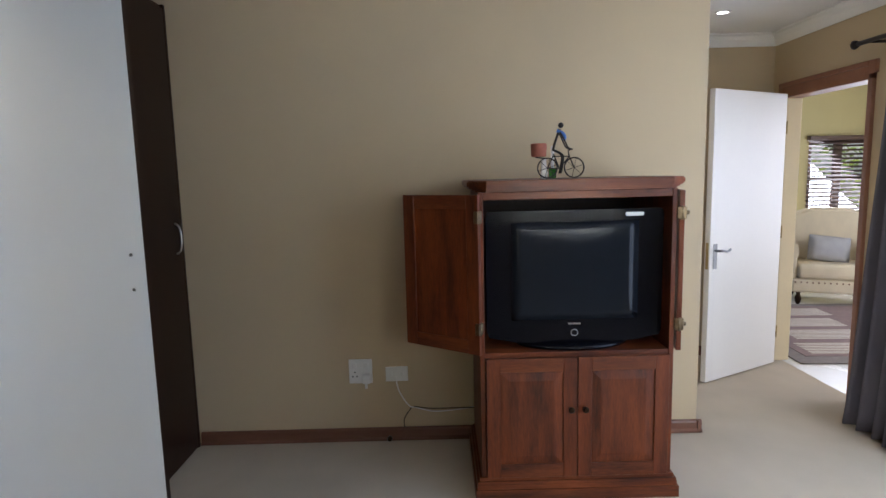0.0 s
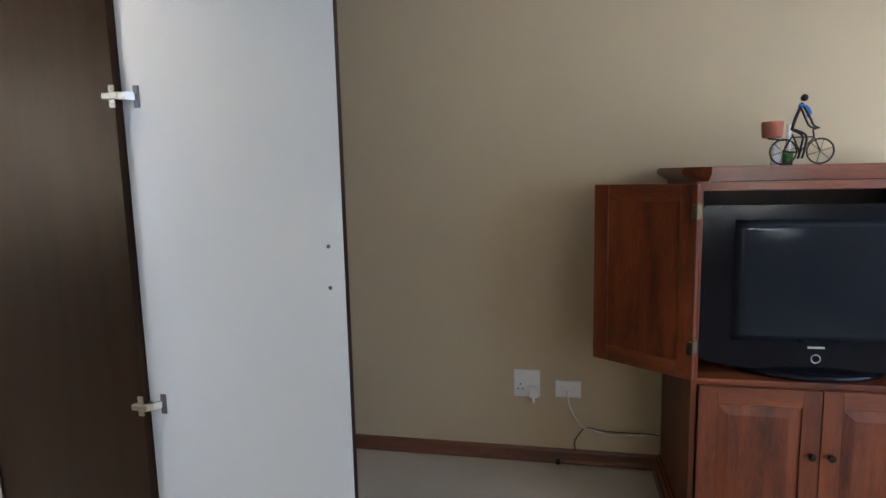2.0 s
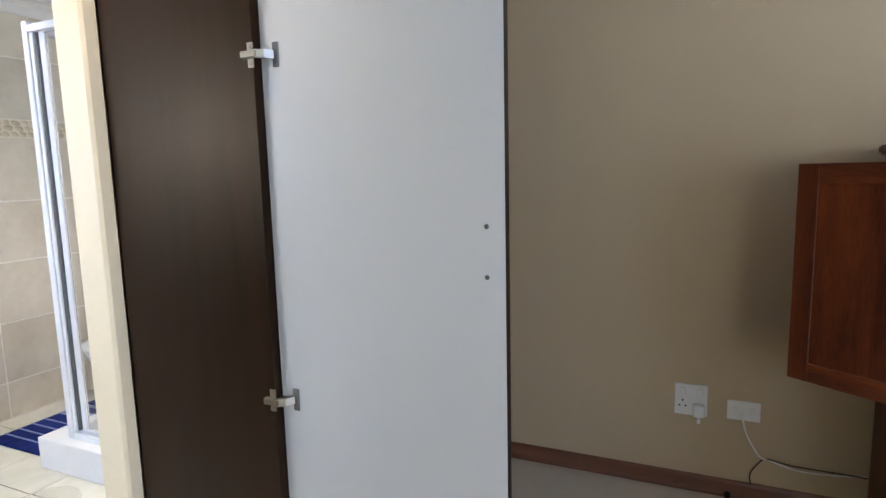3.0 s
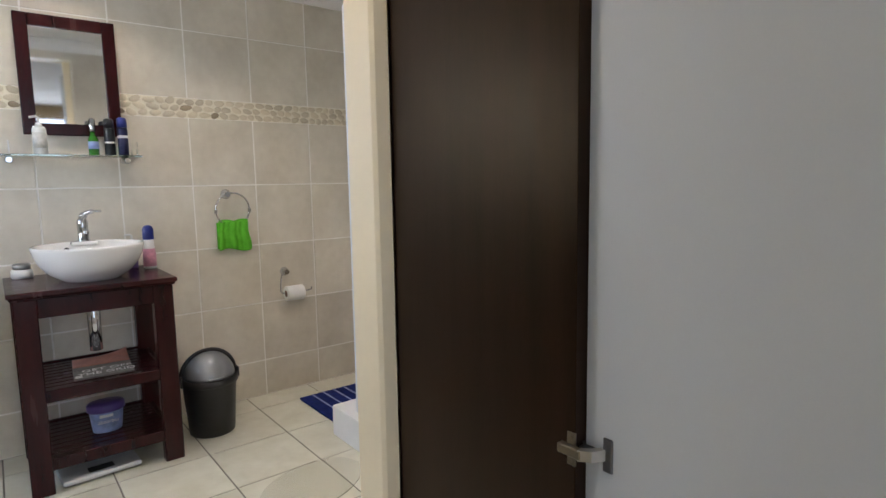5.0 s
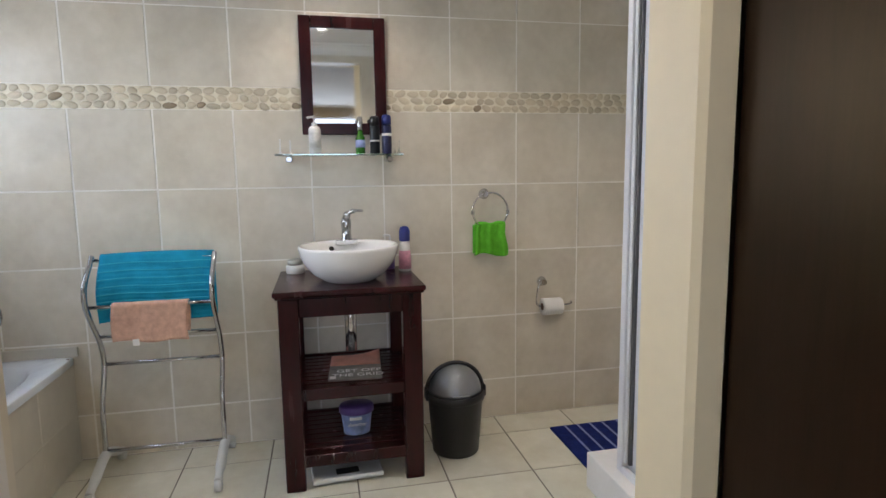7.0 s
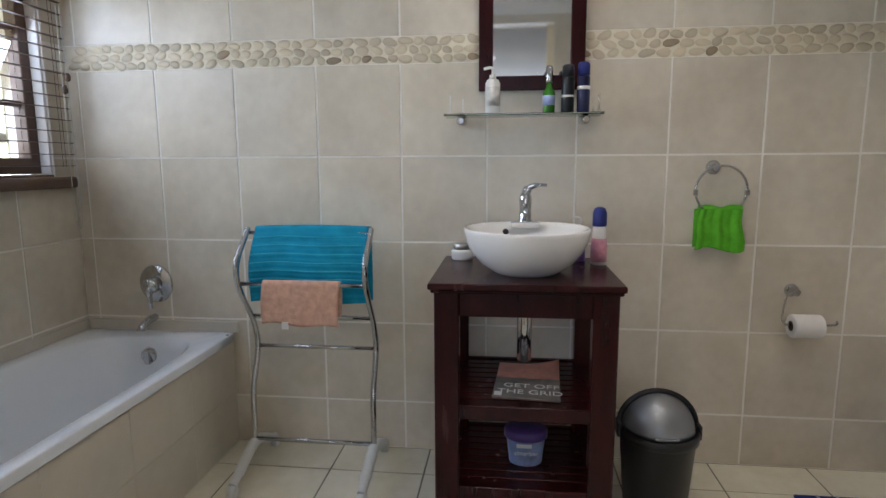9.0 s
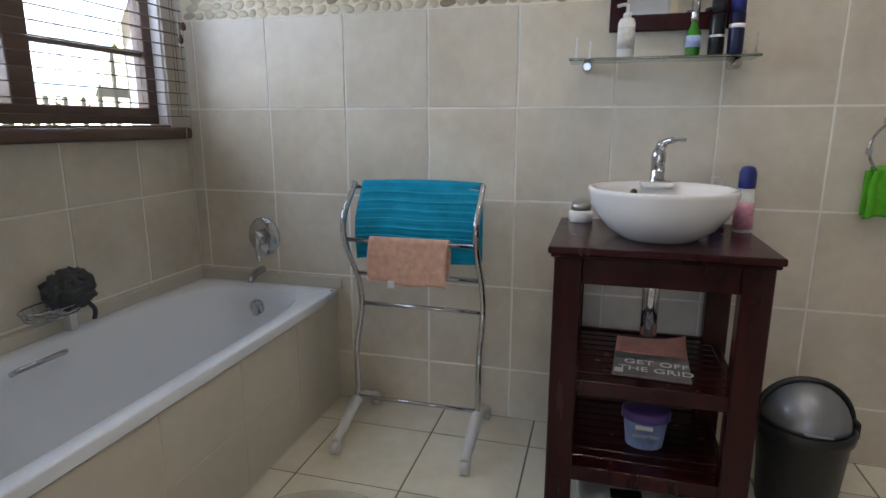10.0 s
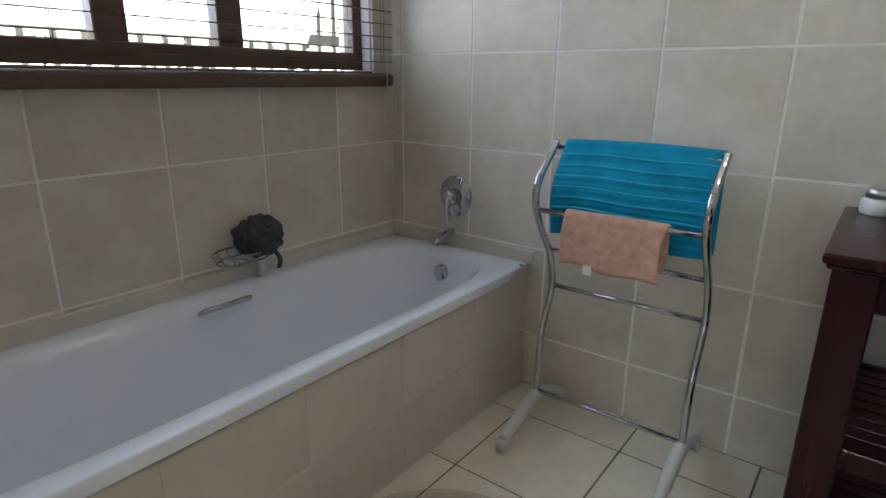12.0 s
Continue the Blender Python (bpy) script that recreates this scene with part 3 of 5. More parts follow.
def bicycle_sculpture():
    """A wire rider on a bicycle carrying a clay pot, all in one mesh."""
    m = pose(0.735, 2.33, 1.4465)
    b = B()
    r = 0.045
    for cx in (-0.055, 0.068):
        tube(b, [(cx + r * math.cos(a * math.tau / 26), 0, r + 0.003 + r * math.sin(a * math.tau / 26)) for a in range(26)], 0.0032, 6, closed=True)
        for k in range(3):
            a = k * math.pi / 3 + 0.3
            tube(b, [(cx - r * math.cos(a), 0, r - r * math.sin(a) + 0.003), (cx + r * math.cos(a), 0, r + r * math.sin(a) + 0.003)], 0.0012, 5)
    tube(b, [(-0.055, 0, 0.048), (-0.03, 0, 0.10), (0.045, 0, 0.10), (0.068, 0, 0.048)], 0.003, 6)
    tube(b, [(-0.055, 0, 0.048), (0.0, 0, 0.045), (0.045, 0, 0.098)], 0.003, 6)
    tube(b, [(0.0, 0, 0.045), (-0.028, 0, 0.112)], 0.003, 6)
    tube(b, [(0.045, 0, 0.10), (0.04, 0, 0.125), (0.055, 0.0, 0.13)], 0.003, 6)
    # rider
    tube(b, curve([(-0.03, 0, 0.125), (-0.022, 0, 0.16), (-0.008, 0, 0.20), (0.0, 0, 0.222)]), 0.006, 7)
    for s in (-1, 1):
        tube(b, curve([(-0.026, 0.01 * s, 0.128), (0.012, 0.016 * s, 0.105), (0.010, 0.018 * s, 0.06), (0.002, 0.018 * s, 0.022)]), 0.004, 6)
        tube(b, curve([(0.0, 0.012 * s, 0.208), (0.022, 0.02 * s, 0.165), (0.035, 0.018 * s, 0.14), (0.056, 0.014 * s, 0.13)]), 0.0035, 6)
    g = bmesh.ops.create_uvsphere(b, u_segments=12, v_segments=8, radius=0.013)["verts"]
    bmesh.ops.translate(b, vec=(0.006, 0, 0.240), verts=g)
    tube(b, [(-0.055, 0, 0.09), (-0.11, 0, 0.098)], 0.003, 6)
    wire_faces = len(b.faces)
    lathe(b, [(0.030, 0.100), (0.034, 0.103), (0.037, 0.155), (0.034, 0.160), (0.029, 0.156), (0.027, 0.11)], 20, (-0.095, 0))
    pot_faces = len(b.faces)
    tube(b, curve([(-0.012, 0.0, 0.215), (0.012, -0.008, 0.205), (0.024, -0.006, 0.185), (0.018, -0.004, 0.172)]), 0.007, 7)
    scarf = len(b.faces)
    lathe(b, [(0.016, 0.0), (0.018, 0.03), (0.014, 0.034), (0.010, 0.09), (0.009, 0.092)], 14, (-0.062, 0.05))
    for i, f in enumerate(b.faces):
        f.material_index = 0 if i < wire_faces else 1 if i < pot_faces else 2 if i < scarf else 3
    me = mesh_of("bicycle_sculpture", b, WIRE)
    for mm in (CLAY, BLUEC, INK):
        me.materials.append(mm)
    ob = new("bicycle_sculpture", me)
    ob.matrix_world = m
    tagged(ob, "dark wire bicycle sculpture carrying a red clay pot on the cabinet", "sculpture")


bicycle_sculpture()


def candle():
    t = thing("candle", pose(0.712, 2.375, 1.4465), "slim white candle in a small green glass on the cabinet", "candle")
    b = B()
    lathe(b, [(0.014, 0.0), (0.017, 0.003), (0.019, 0.045), (0.017, 0.045), (0.015, 0.006), (0.0001, 0.005)], 20)
    part("glass", b, BOTG, t, "small green glass")
    b = B()
    lathe(b, [(0.008, 0.006), (0.008, 0.146), (0.005, 0.150), (0.001, 0.151)], 14)
    part("wax_stick", b, TISSUE, t, "white wax stick")


candle()


def socket_plate(x0, x1, z0, z1, kind):
    t = thing("wall_socket", pose((x0 + x1) / 2, TVY, z0), "white double wall socket with a white plug" if kind else "white low wall outlet plate with a cable", "socket")
    w, h = x1 - x0, z1 - z0
    b = B()
    box(b, -w / 2, -0.010, 0, w / 2, 0.0, h, 0.003, 2)
    part("plate", b, PLAST, t)
    for x in (-w / 4, w / 4):
        b = B()
        if kind:
            box(b, x - 0.011, -0.015, h * 0.66, x + 0.011, -0.009, h * 0.88, 0.002)
        else:
            box(b, x - 0.008, -0.014, h * 0.42, x + 0.008, -0.009, h * 0.68, 0.002)
        part("switch", b, PLAST, t)
        if kind and x < 0:
            for dx, dz in ((-0.012, 0.30), (0.012, 0.30), (0, 0.47)):
                b = B()
                tube(b, [(x + dx, -0.0112, h * dz), (x + dx, -0.008, h * dz)], 0.0042, 10)
                part("pin_hole", b, BLACKP, t)
    if kind:
        b = B()
        box(b, w / 4 - 0.022, -0.045, 0.005, w / 4 + 0.022, -0.0105, 0.06, 0.008, 2)
        tube(b, [(w / 4, -0.036, 0.01), (w / 4, -0.036, -0.02)], 0.007, 10)
        part("plug", b, PLAST, t, "white moulded plug")


socket_plate(-0.346, -0.217, 0.335, 0.472, True)
socket_plate(-0.143, -0.02, 0.342, 0.425, False)
b = B()
tube(b, curve([(-0.088, 2.735, 0.375), (-0.07, 2.71, 0.30), (-0.02, 2.72, 0.21), (0.02, 2.735, 0.19), (0.12, 2.735, 0.165), (0.24, 2.725, 0.175), (0.34, 2.70, 0.20)]), 0.0035, 8)
tagged(new("cable", mesh_of("cable", b, PLAST)), "thin white cable hanging from the wall outlet", "cable")
b = B()
tube(b, curve([(-0.045, 2.73, 0.075), (-0.048, 2.735, 0.12), (-0.02, 2.735, 0.17), (0.01, 2.732, 0.195), (0.10, 2.728, 0.185), (0.25, 2.715, 0.19), (0.34, 2.69, 0.2)]), 0.0028, 8)
tagged(new("cable", mesh_of("cable", b, WIRE)), "thin dark cable along the wall above the skirting", "cable")
b = B()
lathe(b, [(0.014, 0.0), (0.016, 0.012), (0.012, 0.022), (0.006, 0.03)], 14)
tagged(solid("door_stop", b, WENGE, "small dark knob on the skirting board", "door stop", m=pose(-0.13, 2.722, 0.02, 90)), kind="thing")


# wardrobe beside the bathroom opening
def wardrobe(y0, y1, doors, label):
    t = thing("wardrobe", pose(0, 0, 0), label, "wardrobe")
    for y in ((y0, y0 + 0.018), (y1 - 0.018, y1)):
        b = B()
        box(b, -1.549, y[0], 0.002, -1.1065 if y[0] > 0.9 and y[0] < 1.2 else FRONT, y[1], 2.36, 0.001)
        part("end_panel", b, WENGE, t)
    b = B()
    box(b, -1.549, y0 + 0.018, 0.002, -1.535, y1 - 0.018, 2.36)
    part("back_panel", b, WENGE, t)
    b = B()
    box(b, -1.535, y0 + 0.018, 2.342, FRONT - 0.02, y1 - 0.018, 2.36)
    part("top_panel", b, WENGE, t)
    b = B()
    box(b, -1.53, y0 + 0.02, 0.002, FRONT - 0.03, y1 - 0.02, 0.06)
    part("plinth", b, WENGE, t)
    n = doors
    w = (y1 - y0 - 0.04) / n
    for i in range(n):
        a = y0 + 0.02 + i * w
        d = thing("wardrobe_door", Matrix.Identity(4), "", "")
        d.parent = t
        b = B()
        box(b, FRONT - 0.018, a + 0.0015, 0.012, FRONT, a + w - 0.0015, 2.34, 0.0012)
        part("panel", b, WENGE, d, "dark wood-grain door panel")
        hy = a + w - 0.07 if i % 2 == 0 else a + 0.07
        b = B()
        tube(b, curve([(FRONT, hy, 1.10), (FRONT + 0.022, hy, 1.12), (FRONT + 0.030, hy, 1.18), (FRONT + 0.022, hy, 1.24), (FRONT, hy, 1.26)]), 0.005, 10)
        part("handle", b, STEEL, d, "bowed nickel handle")
    return t


wardrobe(1.130, TVY - 0.03, 3, "tall dark wood-grain wardrobe beside the bathroom opening")
wardrobe(-1.4, 0.395, 3, "tall dark wood-grain wardrobe on the far side of the opening")


BRIGHT = mat("bright_nickel", (0.27, 0.24, 0.18), 0.3, 1.0, vary=0.08, scale=20, fine=120)


def cover_door():
    """White inner face towards -y, hinged to the wardrobe's end panel, standing open."""
    t = thing("cupboard_door", pose(-1.105, 1.152, 0), "open cupboard door with a white melamine inner face", "cupboard door")
    W = 0.516
    b = B()
    box(b, 0, 0, 0.012, W, 0.014, 2.34, 0.001)
    part("inner_face", b, MELAMINE, t, "plain white melamine face")
    b = B()
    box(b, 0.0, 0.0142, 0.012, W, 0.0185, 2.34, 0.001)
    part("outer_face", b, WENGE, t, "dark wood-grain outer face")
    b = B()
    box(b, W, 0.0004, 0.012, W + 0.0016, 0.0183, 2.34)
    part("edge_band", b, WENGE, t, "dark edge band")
    # raised dark discs stand in for the two holes in the face
    for z in (1.198, 1.290):
        b = B()
        lathe(b, [(0.0001, 0.0), (0.0026, 0.0005), (0.0045, 0.0003), (0.0046, -0.002)], 12)
        part("screw", b, GUN, t, "dark disc standing in for a screw hole", at=pose(W - 0.035, -0.0006, z, 90))
    for z in (0.14, 0.905, 1.63, 2.2):
        h = thing("hinge", Matrix.Identity(4), "", "")
        h.parent = t
        h.matrix_local = pose(0.006, 0, z) @ Matrix.Scale(0.88, 4)
        b = B()
        box(b, 0.028, -0.004, -0.028, 0.046, 0.001, 0.028, 0.002)
        lathe(b, [(0.017, -0.002), (0.017, 0.004)], 20, (0, 0))
        bmesh.ops.translate(b, vec=(0, 0, 0), verts=b.verts[:])
        part("cup_plate", b, GUN, h, "grey cup flange")
        b = B()
        prism(b, [(0.034, -0.004), (0.024, -0.026), (0.006, -0.038), (0.004, -0.027), (0.014, -0.018), (0.024, -0.002)], -0.009, 0.009)
        part("arm", b, STEEL, h, "nickel hinge arm")
        b = B()
        box(b, -0.036, -0.038, -0.008, 0.010, -0.0235, 0.008, 0.002)
        box(b, -0.024, -0.0265, -0.028, -0.007, -0.0225, 0.028, 0.001)
        for dz in (-0.019, 0.019):
            tube(b, [(-0.0155, -0.029, dz), (-0.0155, -0.0245, dz)], 0.0042, 10)
        part("mounting_plate", b, BRIGHT, h, "cross-shaped nickel mounting plate")


cover_door()


# room door, its frame and what lies beyond
def room_door():
    hx, hy = 2.665, 3.85
    ang = math.degrees(math.atan2(3.462 - hy, 1.962 - hx))
    t = thing("door_1", pose(hx, hy, 0, 0, 0, ang), "white painted flush door standing open", "door", kind="structure")
    W = 0.80
    b = B()
    box(b, 0, -0.02, 0.012, W, 0.02, 1.985, 0.002)
    part("leaf", b, ENAMEL, t)
    for s in (-1, 1):
        h = thing("door_handle", Matrix.Identity(4), "", "")
        h.parent = t
        b = B()
        box(b, W - 0.075, s * 0.020, 0.80, W - 0.035, s * 0.0235, 0.97, 0.001)
        part("back_plate", b, GUN, h, "dark nickel back plate")
        b = B()
        tube(b, curve([(W - 0.055, s * 0.022, 0.925), (W - 0.055, s * 0.055, 0.925), (W - 0.085, s * 0.062, 0.925), (W - 0.13, s * 0.060, 0.917), (W - 0.165, s * 0.060, 0.930)]), [0.009] * 12 + [0.007] * 12 + [0.006], 10)
        part("lever", b, GUN, h, "curved dark nickel lever")
    b = B()
    box(b, W, -0.010, 0.80, W + 0.0012, 0.010, 0.98)
    part("lock_plate", b, BRASS, t, "brass lock plate on the edge")
    for z in (0.25, 1.0, 1.75):
        b = B()
        tube(b, [(-0.006, 0.02, z - 0.045), (-0.006, 0.02, z + 0.045)], 0.006, 10)
        part("hinge", b, BRASS, t)


room_door()
for name, a in (("jamb", (DWX - 0.022, 3.06, 0, DWX + 0.12, 3.10, 2.0)), ("head", (DWX - 0.022, 3.06, 1.965, DWX + 0.12, 3.929, 2.045))):
    b = B()
    box(b, *a, 0.004)
    solid("trim_door_" + name, b, FRAMEW, "brown varnished wooden door frame", "door frame")
b = B()
box(b, DWX + 0.001, 3.908, 0.0, DWX + 0.11, 3.929, 1.964, 0.003)
solid("trim_door_jamb", b, CREAM, "cream painted door jamb", "door frame")
b = B()
box(b, DWX - 0.024, 3.10, 2.045, DWX, 3.99, 2.075, 0.004)
box(b, DWX - 0.024, 3.04, 2.0, DWX, 3.10, 2.075, 0.004)
box(b, DWX - 0.024, 3.93, 1.965, DWX, 3.99, 2.045, 0.004)
solid("trim_door_architrave", b, FRAMEW, "brown varnished door architrave", "door frame")


def curtain():
    t = thing("curtain", pose(0, 0, 0), "long dark grey curtain gathered beside the door", "curtain")
    b = B()

    def f(u, v):
        z = 0.015 + v * 2.12
        y = 2.32 + u * 0.46 + 0.02 * math.sin(v * 5)
        flare = 1 + 0.7 * (1 - v) ** 3
        x = 2.585 + 0.045 * math.sin(u * 31 + 0.4 * math.sin(v * 4)) * flare - 0.05 * (1 - v) ** 4 + 0.012 * math.sin(u * 70 + v * 3)
        return (x, y, z)
    sheet(b, f, 90, 26, 0.004)
    part("drape", b, CURT, t)
    b = B()
    tube(b, [(2.60, -0.4, 2.16), (2.60, 3.06, 2.16)], 0.013, 12)
    lathe(b, [(0.0001, 0), (0.02, 0.01), (0.026, 0.03), (0.012, 0.05)], 12)
    for v in b.verts[-48:]:
        v.co = Vector((2.60 + v.co.x, 3.06 + v.co.z, 2.16 + v.co.y))
    part("rod", b, WIRE, t, "dark metal rod with a finial")
    for y in (2.2, 3.0):
        b = B()
        tube(b, [(2.60, y, 2.16), (2.72, y, 2.16)], 0.008, 8)
        part("bracket", b, WIRE, t)


curtain()


def glazing(name, label, axis, at, a0, a1, z0, z1, bars, material, depth=0.05, cross=()):
    """A framed window in the plane axis = at."""
    t = thing(name, pose(0, 0, 0), label, "window", kind="structure")

    def bx(u0, u1, w0, w1, d=depth, bev=0.004):
        b = B()
        if axis == "x":
            box(b, at - d / 2, u0, w0, at + d / 2, u1, w1, bev)
        else:
            box(b, u0, at - d / 2, w0, u1, at + d / 2, w1, bev)
        return b
    s = 0.055
    part("window_frame", bx(a0, a1, z0, z0 + s * 1.2), material, t)
    part("window_frame", bx(a0, a1, z1 - s, z1), material, t)
    part("window_frame", bx(a0, a0 + s, z0 + s, z1 - s), material, t)
    part("window_frame", bx(a1 - s, a1, z0 + s, z1 - s), material, t)
    edges = [a0 + s] + list(bars) + [a1 - s]
    for m in bars:
        part("mullion", bx(m - 0.046, m + 0.046, z0 + s, z1 - s, depth * 0.95), material, t)
    for z in cross:
        part("transom", bx(a0 + s, a1 - s, z - 0.012, z + 0.012, depth * 0.5, 0.002), material, t)
    for p, q in zip(edges, edges[1:]):
        o = part("pane", bx(p, q, z0 + s, z1 - s, 0.004, 0), GLASS, t)
        o.visible_shadow = False
    return t


glazing("window_3", "white framed glazed sliding door of the bedroom", "x", DWX + 0.06, -0.5, 2.35, 0.0, 2.2, [0.92], ALU)
glazing("window_4", "brown framed bedroom window with slatted blinds", "y", -2.87, 1.05, 2.55, 0.9, 2.1, [1.8], WINW)


def venetian(name, label, x0, x1, y, z0, z1, step, width, tilt, material, cords, group=""):
    t = thing(name, pose(0, 0, 0), label, "blind")
    b = B()
    box(b, x0 - 0.01, y - 0.035, z1 - 0.05, x1 + 0.01, y + 0.035, z1, 0.004)
    part("head_rail", b, material, t)
    n = int((z1 - 0.06 - z0) / step)
    sb = B()
    box(sb, x0, -width / 2, -0.0010, x1, width / 2, 0.0010)
    me = mesh_of("slat", sb, material)
    for i in range(n + 1):
        o = new("slat", me)
        o.parent = t
        o.matrix_local = pose(0, y, z0 + i * step, tilt, 0, 0)
    for cx in cords:
        b = B()
        for s in (-1, 1):
            tube(b, [(cx, y + s * width * 0.46, z0 - 0.004), (cx, y + s * width * 0.46, z1 - 0.05)], 0.0011, 6)
        part("ladder_cord", b, material, t)
    return t


venetian("window_blind", "dark wooden slatted blind over the bedroom window", 1.03, 2.57, -2.76, 1.0, 2.14, 0.05, 0.045, 20, WINW, (1.2, 2.4))

# sitting room beyond the door
b = B()
for a in ((DWX + 0.102, 6.6, 0, 4.62, 6.72, 2.47), (5.9, 6.6, 0, 6.4, 6.72, 2.47), (4.62, 6.6, 0, 5.9, 6.72, 0.86), (4.62, 6.6, 1.78, 5.9, 6.72, 2.47)):
    box(b, *a)
solid("wall_sitting_room_north", b, PAINT2, "olive yellow painted sitting room wall with a window", "wall")
b = B()
box(b, 6.28, 2.3, 0, 6.4, 6.6, 2.47)
solid("wall_sitting_room_east", b, PAINT2, "olive yellow painted sitting room wall", "wall")
b = B()
box(b, DWX + 0.102, 2.2, 0, 6.4, 2.3, 2.47)
solid("wall_sitting_room_south", b, PAINT2, "olive yellow painted sitting room wall", "wall")
glazing("window_2", "dark framed sitting room window", "y", 6.65, 4.62, 5.9, 0.86, 1.78, [5.0], WINW, cross=(1.32,))
venetian("window_blind", "dark wooden slatted blind with open slats in the sitting room", 4.60, 5.92, 6.56, 0.90, 1.82, 0.05, 0.045, 30, WINW, (4.7, 5.3))
downlight(4.62, 6.6 - 0.35, 2.47)
downlight(4.85, 5.6, 2.47)


def sofa():
    t = thing("armchair", pose(4.40, 5.80, 0, 0, 0, -24), "cream upholstered wide armchair with rolled arms and studs", "armchair")
    t.scale = (0.72, 0.74, 1.04)
    b = B()
    box(b, -0.52, -0.40, 0.13, 0.52, 0.36, 0.27, 0.02, 2)
    part("base", b, LEATHER, t)
    b = B()
    box(b, -0.46, -0.44, 0.271, 0.46, 0.20, 0.43, 0.05, 3)
    part("seat_cushion", b, LEATHER, t)
    b = B()
    prism(b, [(-0.52, 0.27), (-0.54, 0.80), (-0.46, 0.92), (-0.25, 0.97), (0.25, 0.97), (0.46, 0.92), (0.54, 0.80), (0.52, 0.27)], 0.20, 0.38, "y")
    bmesh.ops.bevel(b, geom=b.edges[:], offset=0.035, segments=3, affect="EDGES")
    part("backrest", b, LEATHER, t)
    for s in (-1, 1):
        b = B()
        box(b, s * 0.47, -0.40, 0.271, s * 0.57, 0.25, 0.52, 0.02, 2)
        tube(b, [(s * 0.54, -0.43, 0.55), (s * 0.54, 0.25, 0.55)], 0.085, 18)
        part("armrest", b, LEATHER, t, "rolled arm")
        for y in (-0.34, 0.30):
            b = B()
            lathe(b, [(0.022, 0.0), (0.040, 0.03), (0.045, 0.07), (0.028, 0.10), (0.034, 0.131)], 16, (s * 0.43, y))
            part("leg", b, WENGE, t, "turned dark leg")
    for i in range(14):
        b = B()
        lathe(b, [(0.0001, 0.006), (0.009, 0.004), (0.011, 0.0)], 8)
        part("stud", b, SKIRT, t, at=pose(-0.48 + i * 0.074, -0.401, 0.235, 90))
    c = thing("cushion", pose(4.33, 5.72, 0.455, -20, 6, -22), "soft grey scatter cushion on the armchair", "cushion")
    b = B()
    box(b, -0.19, -0.06, 0.0, 0.19, 0.06, 0.27)
    bmesh.ops.subdivide_edges(b, edges=b.edges[:], cuts=5, use_grid_fill=True)
    for v in b.verts:
        k = (1 - abs(v.co.x / 0.19) ** 3) * (1 - abs((v.co.z - 0.135) / 0.135) ** 3)
        v.co.y *= 0.35 + 0.9 * k
    for f in b.faces:
        f.smooth = True
    part("cover", b, CUSH, c)


sofa()


def rug():
    t = thing("rug", pose(3.72, 4.66, 0.0, 0, 0, -4), "mauve-brown rug with blocks of cream stripes", "rug")
    b = B()
    box(b, -0.80, -0.92, 0.0, 0.80, 1.0, 0.010, 0.003)
    part("border", b, RUGB, t)
    b = B()
    box(b, -0.68, -0.76, 0.0102, 0.68, 0.88, 0.0135)
    part("field", b, RUG, t)
    for row in range(4):
        for k in range(7):
            b = B()
            x0 = -0.62 + (0.1 if row % 2 else 0) + 0.0
            y0 = -0.70 + row * 0.40
            box(b, x0 + 0.02, y0 + k * 0.042, 0.0136, x0 + 0.78, y0 + 0.020 + k * 0.042, 0.0150)
            part("stripe", b, RUGL, t)


rug()
w = thing("wall_plate", pose(5.40, 6.598, 1.99, 90), "round brown woven plate hanging on the wall", "wall plate")
b = B()
lathe(b, [(0.0001, 0.012), (0.05, 0.014), (0.09, 0.022), (0.12, 0.03), (0.125, 0.024), (0.06, 0.0)], 28)
part("disc", b, mat("woven_brown_cane", (0.22, 0.12, 0.05), 0.8, vary=0.4, scale=18, fine=90, bump=0.5), w)
for r in (0.055, 0.095):
    b = B()
    tube(b, [(r * math.cos(k * math.tau / 28), r * math.sin(k * math.tau / 28), 0.022 + (r - 0.05) * 0.2) for k in range(28)], 0.004, 6, closed=True)
    part("ring", b, WENGE, w)

# ---- bathroom ----
# unseen downlight, added with a very wide beam for a glow on the wardrobe
downlight(-2.95, -0.45, CEIL, power=13, spot=3.1, tone=(1.0, 0.72, 0.38))
for dx, dy, p in ((-3.58, 0.86, 46), (-3.2, 1.55, 40), (-2.25, 0.80, 60), (-2.6, 2.3, 64)):
    downlight(dx, dy, CEIL, power=p, spot=2.1)


def window_bath():
    t = glazing("window_1", "dark wooden bathroom window with three panes over the bath", "y", BY0 - 0.085, WX0, WX1, WZ0 + 0.018, WZ1, [-3.258, -2.883], WINW, 0.06, cross=(1.50, 1.80))
    b = B()
    box(b, -3.925, BY0 - 0.001, 1.156, -1.80, BY0 + 0.055, 1.205, 0.014, 3)
    part("window_sill", b, WINW, t, "dark rounded wooden sill board")
    b = B()
    box(b, WX0 + 0.001, BY0 - 0.119, WZ0 + 0.0005, WX1 - 0.001, BY0 - 0.002, WZ0 + 0.014, 0.003)
    part("sill_ledge", b, WINW, t)
    b = B()
    box(b, WX0 + 0.0005, BY0 - 0.054, WZ0 + 0.015, WX0 + 0.012, BY0 - 0.008, WZ1, 0.002)
    part("reveal", b, ENAMEL, t, "white painted reveal")


